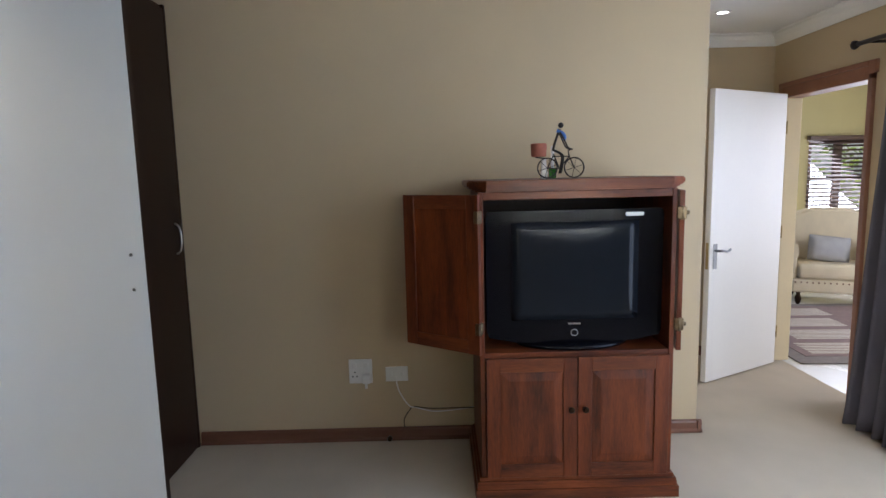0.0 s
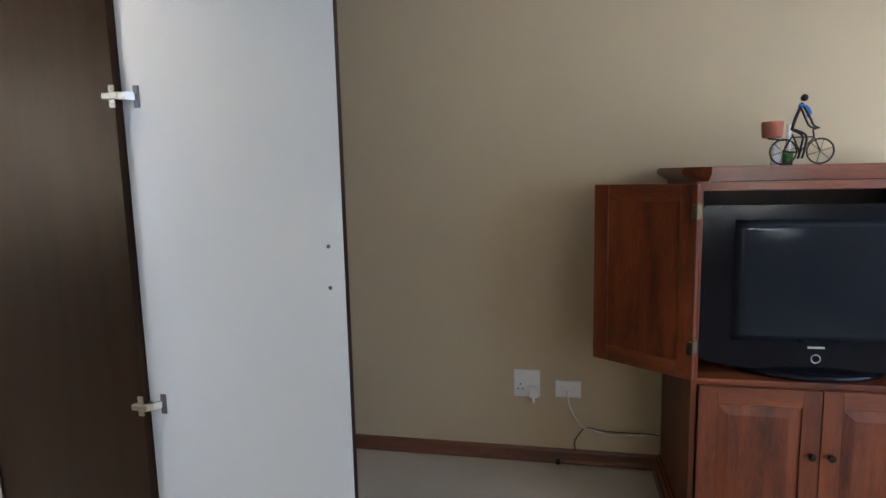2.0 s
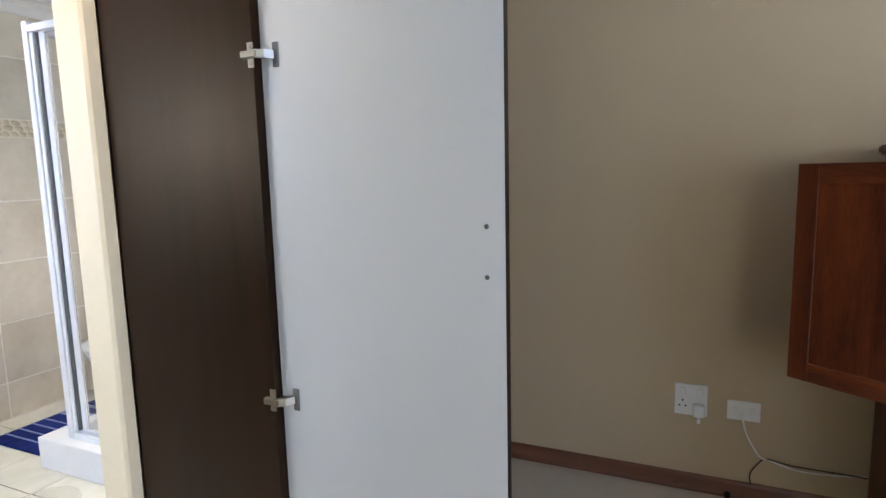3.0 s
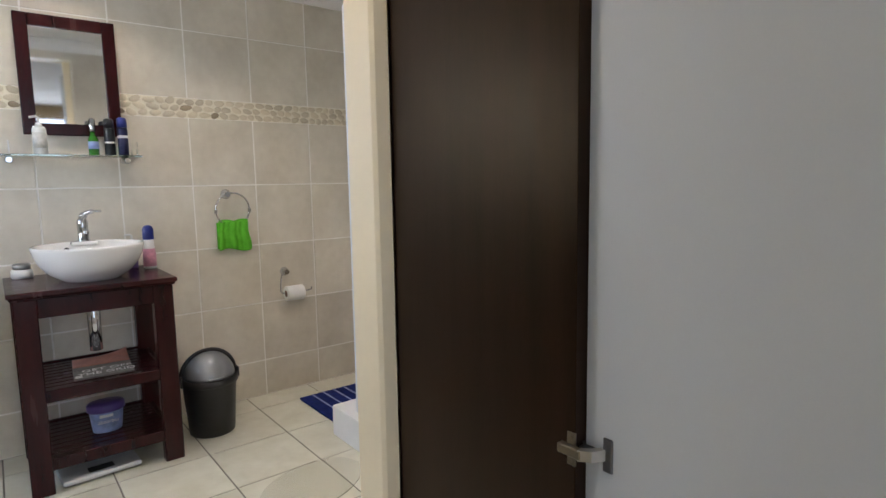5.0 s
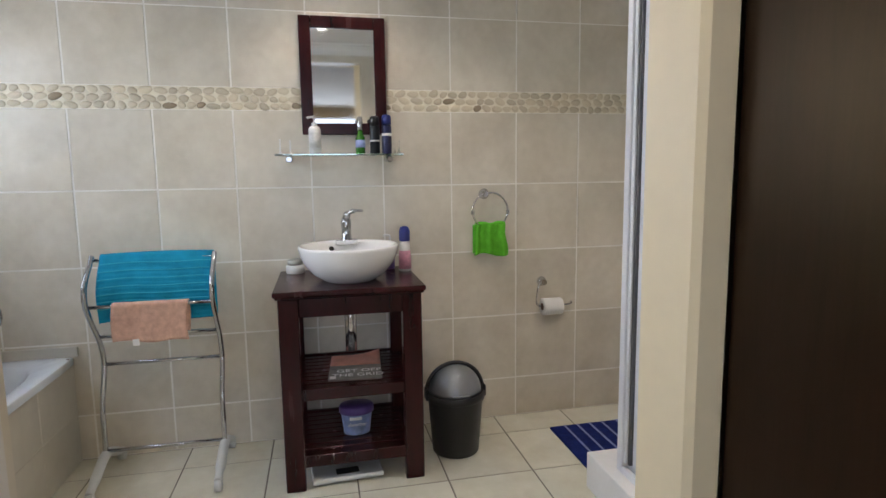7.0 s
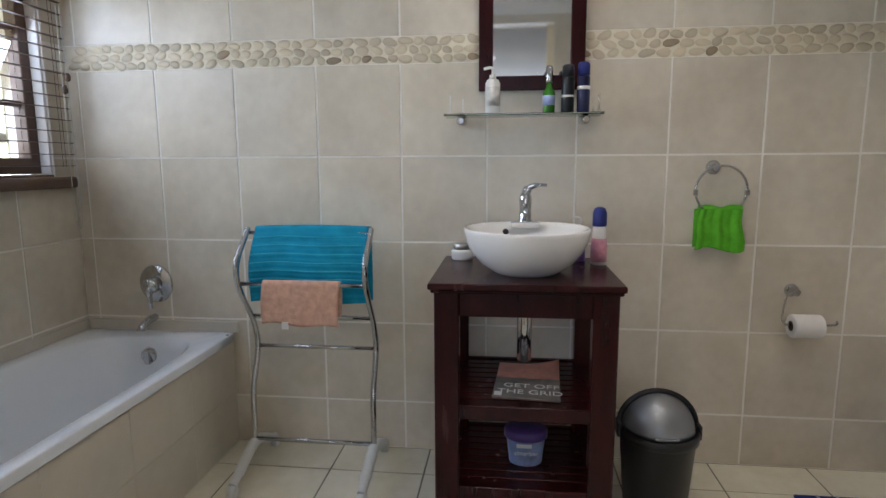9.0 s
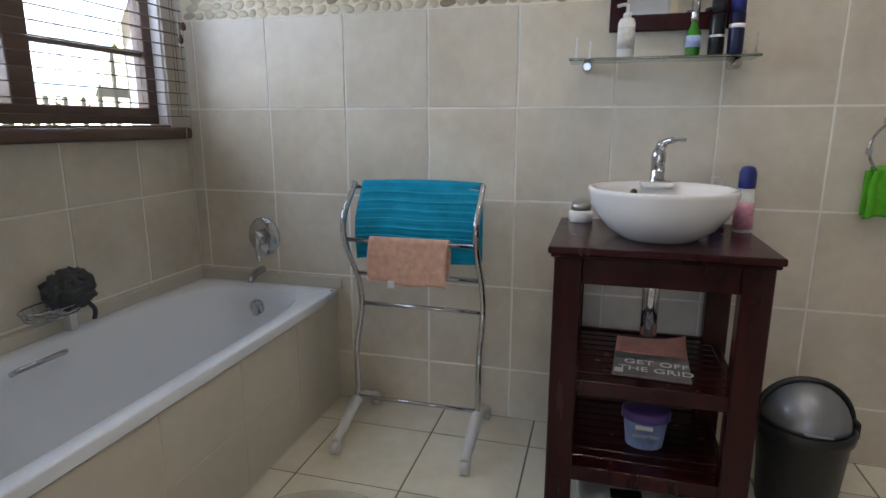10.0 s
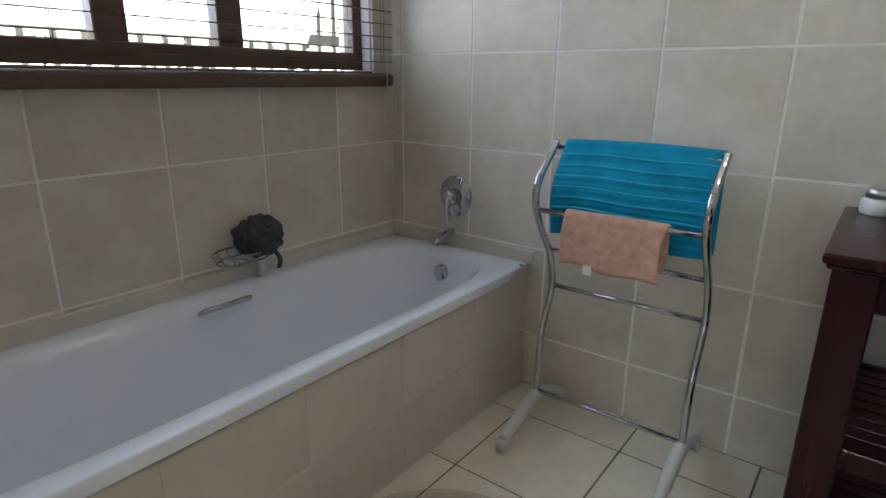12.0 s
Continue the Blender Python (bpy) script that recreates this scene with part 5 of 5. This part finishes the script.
def towel_ring():
    t = thing("towel_ring", pose(-3.97, 1.577, 1.232), "chrome towel ring on the tiled wall", "towel ring")
    b = B()
    lathe(b, [(0.027, 0.0), (0.028, 0.006), (0.018, 0.012), (0.012, 0.035), (0.014, 0.045)], 20)
    part("mount", b, CHROME, t, at=pose(0, 0, 0, 0, 90, 0))
    b = B()
    r = 0.095
    tube(b, [(0.038, 0.025 + r * math.sin(k * math.tau / 40), -0.088 + r * math.cos(k * math.tau / 40)) for k in range(40)], 0.005, 8, closed=True)
    part("ring", b, CHROME, t)
    for s in (-1, 1):
        b = B()
        box(b, 0.030, 0.025 + s * r - 0.008, -0.108, 0.046, 0.025 + s * r + 0.008, -0.084, 0.002)
        part("clasp", b, CHROME, t)
    c = thing("green_cloth", pose(-3.932, 1.602, 0.976), "bright green cloth hanging through the towel ring", "cloth")
    b = B()

    def f(u, v):
        w = 0.155 + 0.030 * (1 - v)
        fold = math.sin(u * 15 + 1) * 0.006 * (0.4 + (1 - v)) + math.sin(u * 31) * 0.003
        return (0.012 + fold, (u - 0.5) * w + 0.004 * math.sin(v * 7), -0.062 + 0.160 * v + 0.010 * math.sin(u * 6) * (1 - v))
    sheet(b, f, 40, 18, 0.004)
    part("front_fold", b, GREEN, c)
    b = B()
    sheet(b, lambda u, v: (-0.014 + 0.004 * math.sin(u * 18), (u - 0.5) * 0.16 - 0.012, -0.055 + 0.150 * v + 0.008 * math.sin(u * 5)), 30, 10, 0.004)
    part("back_fold", b, GREEN, c)
    b = B()
    tube(b, curve([(-0.014, -0.078, 0.098), (0.0, -0.04, 0.102), (0.006, 0.0, 0.094), (0.0, 0.04, 0.103), (0.006, 0.078, 0.100)]), 0.011, 8)
    part("top_fold", b, GREEN, c)


towel_ring()


def roll_holder():
    t = thing("toilet_roll_holder", pose(-3.97, 1.902, 0.750), "chrome toilet roll holder with a white roll", "roll holder")
    b = B()
    lathe(b, [(0.025, 0.0), (0.026, 0.006), (0.016, 0.012), (0.012, 0.04), (0.015, 0.05)], 20)
    part("mount", b, CHROME, t, at=pose(0, 0, 0, 0, 90, 0))
    b = B()
    tube(b, curve([(0.045, -0.01, 0.0), (0.050, -0.035, -0.02), (0.050, -0.045, -0.09), (0.050, -0.035, -0.125), (0.050, 0.03, -0.128), (0.050, 0.145, -0.126), (0.050, 0.155, -0.110)]), 0.0045, 8)
    part("bent_rod", b, CHROME, t)
    r = thing("toilet_roll", pose(-3.920, 1.890, 0.617, -90, 0, 0), "small white toilet paper roll on the holder", "toilet roll")
    b = B()
    lathe(b, [(0.0205, 0.0), (0.044, 0.0), (0.046, 0.003), (0.046, 0.106), (0.044, 0.109), (0.0205, 0.109), (0.0205, 0.0)], 28)
    part("paper", b, TISSUE, r)
    b = B()
    lathe(b, [(0.0185, -0.0005), (0.0203, -0.0005), (0.0203, 0.1095), (0.0185, 0.1095), (0.0185, -0.0005)], 24)
    part("core", b, SKIRT, r, "cardboard core")


roll_holder()


def bin_():
    t = thing("waste_bin", pose(-3.655, 1.338, 0), "black waste bin with a silver swing dome lid", "bin")
    t.scale = (1.0, 1.0, 0.93)
    b = B()
    lathe(b, [(0.108, 0.0), (0.112, 0.004), (0.132, 0.285), (0.134, 0.29), (0.118, 0.29)], 40)
    part("body", b, BLACKP, t, "tapered black plastic body")
    b = B()
    lathe(b, [(0.132, 0.284), (0.142, 0.288), (0.143, 0.318), (0.134, 0.326), (0.126, 0.32), (0.126, 0.288)], 40)
    part("collar", b, BLACKP, t)
    b = B()
    R = 0.126
    prof = [(R * math.cos(a * math.pi / 24), 0.322 + R * 1.08 * math.sin(a * math.pi / 24)) for a in range(12)] + [(0.0001, 0.322 + R * 1.08)]
    lathe(b, prof, 40)
    part("dome_lid", b, SILVERP, t, "silver grey dome")
    # hood arch around the dome
    b = B()
    arch = [(0.0, 0.138 * math.cos(a * math.pi / 20), 0.318 + 0.148 * math.sin(a * math.pi / 20)) for a in range(21)]
    tube(b, [(p[0] - 0.012, p[1], p[2]) for p in arch], 0.0105, 8)
    part("hood", b, BLACKP, t)
    b = B()
    sheet(b, lambda u, v: (-0.012 - 0.10 * v, (0.138 - 0.075 * v * v) * math.cos(u * math.pi), 0.316 + (0.146 - 0.075 * v * v) * math.sin(u * math.pi)), 20, 6, 0.004)
    part("hood_shell", b, BLACKP, t)
    b = B()
    box(b, 0.118, -0.04, 0.330, 0.132, 0.04, 0.338, 0.002)
    part("lid_lip", b, SILVERP, t)
    for s in (-1, 1):
        b = B()
        box(b, -0.03, s * 0.140 - 0.008, 0.285, 0.03, s * 0.140 + 0.008, 0.345, 0.006, 2)
        part("pivot", b, BLACKP, t)


bin_()


def magazine():
    t = thing("magazine", pose(-3.675, 0.866, 0.4415, 0, 0, 86), "folded magazine on the upper slatted shelf", "magazine")
    b = B()
    box(b, -0.118, -0.165, 0, 0.118, 0.165, 0.008, 0.002)
    part("paper_block", b, PAPER, t)
    b = B()
    sheet(b, lambda u, v: (-0.117 + 0.234 * u, 0.02 + 0.155 * v, 0.0095 + 0.016 * max(0, u + v - 1.35) ** 2 * 4), 12, 10, 0.0006)
    part("lifted_leaf", b, PAPERR, t, "salmon red cover leaf with a lifted corner")
    b = B()
    box(b, -0.117, -0.03, 0.0082, 0.117, 0.06, 0.0090)
    part("cover_photo", b, mat("dark_cover_photo", (0.045, 0.042, 0.038), 0.4, vary=0.6, scale=14, fine=60, second=(0.22, 0.19, 0.16)), t, "dark grey cover photograph")
    b = B()
    box(b, -0.117, 0.075, 0.0082, 0.117, 0.164, 0.0092)
    part("cover_band", b, PAPERR, t, "salmon red cover band")
    text("title_line", "GET OFF", 0.052, pose(0.015, -0.055, 0.0088), INK, t)
    text("title_line", "THE GRID", 0.052, pose(0.012, -0.112, 0.0088), INK, t)
    b = B()
    box(b, -0.112, -0.152, 0.0082, -0.085, -0.118, 0.0090)
    part("barcode_patch", b, INK, t)
    for k in range(4):
        b = B()
        box(b, -0.10, 0.005 + k * 0.016, 0.0082, 0.10 - 0.02 * (k % 2), 0.010 + k * 0.016, 0.0088)
        part("print_bar", b, RUGL, t)


magazine()


def absorber():
    t = thing("moisture_absorber_tub", pose(-3.645, 0.862, 0.1465), "purple lidded moisture absorber tub on the lower shelf", "plastic tub")
    b = B()
    lathe(b, [(0.055, 0.0), (0.058, 0.004), (0.068, 0.10), (0.070, 0.104)], 32, sx=0.8, sy=1.05)
    part("tub", b, LABELB, t, "blue and white printed tub")
    b = B()
    lathe(b, [(0.072, 0.098), (0.076, 0.102), (0.076, 0.128), (0.070, 0.136), (0.02, 0.139)], 32, sx=0.8, sy=1.05)
    part("lid", b, PURPLE, t, "purple lid")
    text("tub_print", "absorber", 0.024, pose(0.0575, 0.0, 0.058, 90, 0, 90) , INK, t)
    b = B()
    box(b, 0.050, -0.035, 0.078, 0.0565, 0.02, 0.090)
    part("print_bar", b, INK, t)


absorber()


def floor_scale():
    t = thing("bathroom_scale", pose(-3.60, 0.80, 0, 0, 0, 4), "pale flat bathroom scale under the washstand", "scale")
    b = B()
    box(b, -0.15, -0.155, 0.010, 0.15, 0.155, 0.032, 0.008, 3)
    part("platform", b, GREYPL, t)
    for x in (-0.11, 0.11):
        for y in (-0.11, 0.11):
            b = B()
            lathe(b, [(0.016, 0.0), (0.016, 0.0115)], 12, (x, y))
            part("foot", b, BLACKP, t)
    b = B()
    box(b, 0.07, -0.05, 0.0322, 0.12, 0.05, 0.0336)
    part("display", b, BLACKP, t)


floor_scale()


def bath_mat():
    t = thing("bath_mat", pose(-3.745, 1.867, 0.0), "navy striped pile mat on the floor tiles", "mat")
    b = B()
    box(b, 0, 0, 0.0005, 0.46, 0.62, 0.014, 0.005, 2)
    part("mat_base", b, NAVY, t)
    for y, w in ((0.075, 0.011), (0.145, 0.011), (0.215, 0.012), (0.285, 0.012), (0.37, 0.07), (0.50, 0.03)):
        b = B()
        box(b, 0.004, y, 0.0135, 0.456, y + w, 0.0165, 0.001)
        part("stripe", b, NAVYL, t, "pale blue stripe")


bath_mat()


def shower():
    t = thing("shower_enclosure", pose(0, 0, 0), "white framed glass shower enclosure on a plastered kerb", "shower")
    kx, ky, kz = -3.188, 1.800, 0.157
    b = B()
    box(b, kx, ky, 0, PX0 - 0.081, ky + 0.14, kz, 0.006, 2)
    box(b, kx, ky + 0.12, 0, kx + 0.14, BY1 - 0.002, kz, 0.006, 2)
    part("kerb", b, PLASTER, t, "white plastered kerb")
    b = B()
    box(b, kx + 0.13, ky + 0.13, 0, PX0 - 0.082, BY1 - 0.003, 0.04)
    part("tray", b, CERAM, t)
    px, py = -2.998, 1.872
    b = B()
    box(b, px - 0.030, py - 0.022, kz, px + 0.006, py + 0.030, 2.09, 0.003)
    part("corner_post", b, ALU, t, "white aluminium corner post")
    b = B()
    box(b, px + 0.0065, py - 0.014, kz + 0.046, px + 0.028, py + 0.014, 2.04, 0.002)
    part("door_stile", b, ALU, t)
    b = B()
    box(b, px + 0.030, py - 0.010, kz + 0.046, px + 0.044, py + 0.012, 2.04, 0.002)
    part("seal", b, GUN, t, "dark seal strip")
    b = B()
    box(b, px + 0.046, py + 0.002, kz + 0.046, px + 0.082, py + 0.022, 2.04, 0.002)
    part("door_stile", b, ALU, t)
    for z in (kz, 2.04):
        b = B()
        box(b, px + 0.0065, py - 0.022, z + 0.0005, PX0 - 0.082, py - 0.004, z + 0.030, 0.002)
        box(b, px + 0.0065, py + 0.006, z + 0.0005, PX0 - 0.082, py + 0.026, z + 0.044, 0.002)
        part("track", b, ALU, t, "double sliding track")
        b = B()
        box(b, px - 0.022, py + 0.0305, z + 0.0005, px + 0.004, BY1 - 0.003, z + 0.04, 0.002)
        part("side_track", b, ALU, t)
    b = B()
    box(b, px + 0.085, py + 0.009, kz + 0.046, PX0 - 0.09, py + 0.014, 2.04)
    o = part("glass_panel", b, GLASS, t)
    o.visible_shadow = False
    b = B()
    box(b, px - 0.012, py + 0.031, kz + 0.041, px - 0.007, BY1 - 0.004, 2.04)
    o = part("glass_panel", b, GLASS, t)
    o.visible_shadow = False


shower()


def toilet():
    t = thing("toilet", pose(-3.52, 2.52, 0), "white ceramic toilet with a closed lid", "toilet")
    b = B()
    lathe(b, [(0.10, 0.0), (0.105, 0.01), (0.095, 0.12), (0.13, 0.26), (0.17, 0.36), (0.178, 0.385), (0.16, 0.39)], 32, (0, 0.02), 1.0, 1.3)
    part("bowl", b, CERAM, t)
    b = B()
    lathe(b, [(0.182, 0.392), (0.186, 0.398), (0.184, 0.418), (0.17, 0.426), (0.05, 0.43)], 32, (0, 0.02), 1.0, 1.3)
    part("lid", b, PLAST, t)
    b = B()
    box(b, -0.19, 0.24, 0.392, 0.19, 0.425, 0.76, 0.02, 3)
    part("cistern", b, CERAM, t)
    b = B()
    box(b, -0.2, 0.23, 0.7605, 0.2, 0.428, 0.79, 0.012, 2)
    part("cistern_lid", b, CERAM, t)


toilet()


def vinyl_mat(x, y, rx, ry, a):
    t = thing("vinyl_mat", pose(x, y, 0.0, 0, 0, a), "clear oval bubble-textured vinyl mat on the tiles", "mat")
    b = B()
    lathe(b, [(1.0, 0.0005), (1.0, 0.0035), (0.97, 0.0040)], 48, sx=rx, sy=ry)
    part("sheet", b, BUBBLE, t).visible_shadow = False
    b = B()
    step = 0.022
    for i in range(-20, 21):
        for j in range(-24, 25):
            px, py = (i + 0.5 * (j % 2)) * step, j * step * 0.87
            if (px / rx) ** 2 + (py / ry) ** 2 < 0.9:
                top = b.verts.new((px, py, 0.0082))
                ring = [b.verts.new((px + 0.0085 * math.cos(k * math.tau / 6), py + 0.0085 * math.sin(k * math.tau / 6), 0.0040)) for k in range(6)]
                for k in range(6):
                    b.faces.new((ring[k], ring[(k + 1) % 6], top)).smooth = True
    o = tagged(part("bubble_relief", b, BUBBLE, t), kind="stuff")
    o.visible_shadow = False


vinyl_mat(-3.07, -0.17, 0.21, 0.29, 40)
vinyl_mat(-2.80, 1.50, 0.17, 0.25, 20)

# ---- garden outside the windows ----
b = B()
box(b, -60, -60, -0.5, 60, 60, -0.3)
solid("ground", b, EARTH, "dry garden ground around the house", "ground")


def fence(y, x0, x1):
    t = thing("palisade_fence", pose(0, 0, 0), "white palisade fence outside the bathroom window", "fence")
    for z in (1.42, 1.02):
        b = B()
        box(b, x0, y - 0.02, z, x1, y + 0.02, z + 0.075, 0.004)
        part("rail", b, FENCE, t)
    pb = B()
    box(pb, -0.016, 0.021, -0.3, 0.016, 0.035, 2.6)
    me = mesh_of("pale", pb, FENCE)
    n = int((x1 - x0) / 0.15)
    for i in range(n):
        o = new("pale", me)
        o.parent = t
        o.matrix_local = pose(x0 + 0.07 + i * 0.15, y, 0)


fence(-3.0, -9.0, -1.0)


def hedge(name, label, x0, x1, y0, y1, z1, n, seed):
    rnd = random.Random(seed)
    b = B()
    for _ in range(n):
        c = Vector((rnd.uniform(x0, x1), rnd.uniform(y0, y1), 0))
        c.z = rnd.uniform(-0.3, z1 * (0.75 + 0.25 * math.sin(c.x * 1.7 + seed)))
        d = Vector((rnd.uniform(-1, 1), rnd.uniform(-1, 1), rnd.uniform(-0.6, 1))).normalized()
        u = d.orthogonal().normalized()
        L, W = rnd.uniform(0.07, 0.13), rnd.uniform(0.025, 0.045)
        vs = [b.verts.new(c), b.verts.new(c + d * L * 0.5 + u * W), b.verts.new(c + d * L), b.verts.new(c + d * L * 0.5 - u * W)]
        b.faces.new(vs)
    ob = new(name, mesh_of(name, b, LEAF))
    tagged(ob, label, "hedge", kind="stuff")


hedge("hedge", "sunlit yellow-green shrubs behind the fence", -10, 0, -5.6, -4.2, 2.6, 1500, 2)
# plain board whose emission stands in for the overexposed outdoors
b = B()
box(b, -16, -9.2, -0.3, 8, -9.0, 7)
solid("backdrop", b, mat("glowing_distance_board", (1.0, 0.95, 0.66), 0.9, vary=0.0, glow=22), "plain glowing board standing in for the bright distance outdoors", "backdrop")
hedge("hedge", "sunlit green shrubs outside the sitting room window", 2.5, 9, 8.3, 9.6, 4.6, 9000, 3)

# ---- tiles and pebbles, piece by piece ----
rows = [(0.003, 0.213), (0.221, 0.568), (0.576, 0.923), (0.931, 1.278), (1.286, 1.648), (1.758, 2.110), (2.116, 2.449)]
cell = {}


def tile_piece(owner, axis, a0, a1, z0, z1, at, material, key):
    """A tile on a wall facing +axis; shared mesh by size."""
    w, h = round(a1 - a0, 3), round(z1 - z0, 3)
    k = (key, axis, w, h)
    if k not in cell:
        tb = B()
        if axis == "x":
            box(tb, -0.006, -w / 2, -h / 2, 0.0, w / 2, h / 2, 0.0012)
        elif axis == "y":
            box(tb, -w / 2, -0.006, -h / 2, w / 2, 0.0, h / 2, 0.0012)
        else:
            box(tb, -w / 2, -h / 2, -0.006, w / 2, h / 2, 0.0, 0.0015)
        cell[k] = mesh_of("tile", tb, material)
    o = new("tile", cell[k])
    o.parent = owner
    o.matrix_local = Matrix.Translation({"x": (at, (a0 + a1) / 2, (z0 + z1) / 2), "y": ((a0 + a1) / 2, at, (z0 + z1) / 2), "z": ((a0 + a1) / 2, (z0 + z1) / 2, at)}[axis])


def spans(first, step, lo, hi, gap):
    out, a = [], first
    while a > lo:
        a -= step
    while a < hi - 0.01:
        p, q = max(a + gap / 2, lo + 0.001), min(a + step - gap / 2, hi - 0.001)
        if q - p > 0.012:
            out.append((p, q))
        a += step
    return out


for z0, z1 in rows:
    for p, q in spans(1.405, 0.3525, BY0, BY1, 0.008):
        tile_piece(basin_wall, "x", p, q, z0, z1, BX, TILE, "w")
for z0, z1 in rows:
    for p, q in spans(-3.31, 0.345, BX, PX0 - 0.08, 0.008):
        for r0, r1 in ((z0, min(z1, WZ0 - 0.002)), (max(z0, WZ1 + 0.002), z1)):
            if r1 - r0 > 0.012 and not (r0 >= WZ0 - 0.003 and r0 < WZ1):
                tile_piece(window_wall, "y", p, q, r0, r1, BY0, TILE, "w")
        if z0 >= 1.2 or z1 > WZ0:
            for s0, s1 in ((p, min(q, WX0 - 0.001)), (max(p, WX1 + 0.001), q)):
                lo, hi = max(z0, WZ0 + 0.001), min(z1, WZ1 - 0.001)
                if s1 - s0 > 0.012 and hi - lo > 0.012:
                    tile_piece(window_wall, "y", s0, s1, lo, hi, BY0, TILE, "w")
for p, q in spans(-3.372, 0.391, BX, PX1, 0.006):
    for r, s in spans(1.63, 0.391, BY0, BY1, 0.006):
        tile_piece(bath_floor, "z", p, q, r, s, 0.0, FTILE, "f")

# narrow tile upstand along the bath rim
for name, a in (("x", (BX, BY0 + 0.012, 0.5105, BX + 0.012, -0.40, 0.560)), ("y", (BX + 0.0125, BY0, 0.5105, -1.99, BY0 + 0.012, 0.560))):
    b = B()
    box(b, *a, 0.003)
    solid("trim_bath_upstand", b, PTILE, "narrow beige tile upstand along the bath rim", "tile trim")

# river pebbles set in pale grout
b = B()
box(b, BX - 0.0059, BY0, 1.651, BX - 0.001, BY1, 1.755)
strip = solid("trim_pebble_border", b, PEBG, "border of flat river pebbles set in pale grout", "tile border")
rnd = random.Random(11)
shapes = []
for s in range(7):
    pb = B()
    g = bmesh.ops.create_uvsphere(pb, u_segments=12, v_segments=5, radius=1.0)["verts"]
    ph, am = rnd.uniform(0, 6), rnd.uniform(0.05, 0.14)
    for v in pb.verts:
        a = math.atan2(v.co.y, v.co.x)
        k = 1 + am * math.sin(2 * a + ph) + 0.06 * math.sin(3 * a + 2 * ph)
        v.co = Vector((max(v.co.z, -0.2), v.co.x * k, v.co.y * k))
    for f in pb.faces:
        f.smooth = True
    dark = s == 6
    shapes.append(mesh_of("pebble", pb, PEBD if dark else PEB))
for r, z in enumerate((1.669, 1.703, 1.737)):
    y = BY0 + 0.02 + 0.017 * r
    while y < BY1 - 0.03:
        w = rnd.uniform(0.019, 0.033)
        hgt = rnd.uniform(0.0155, 0.0190)
        dark = rnd.random() < 0.035
        o = new("pebble", shapes[6] if dark else shapes[rnd.randrange(6)])
        o.parent = strip
        o.matrix_local = Matrix.Translation((BX - 0.0015, y + w, z + rnd.uniform(-0.003, 0.003))) @ Euler((rnd.uniform(-0.35, 0.35), 0, 0)).to_matrix().to_4x4() @ Matrix.Diagonal((0.006, w, hgt, 1))
        y += 2 * w + 0.001
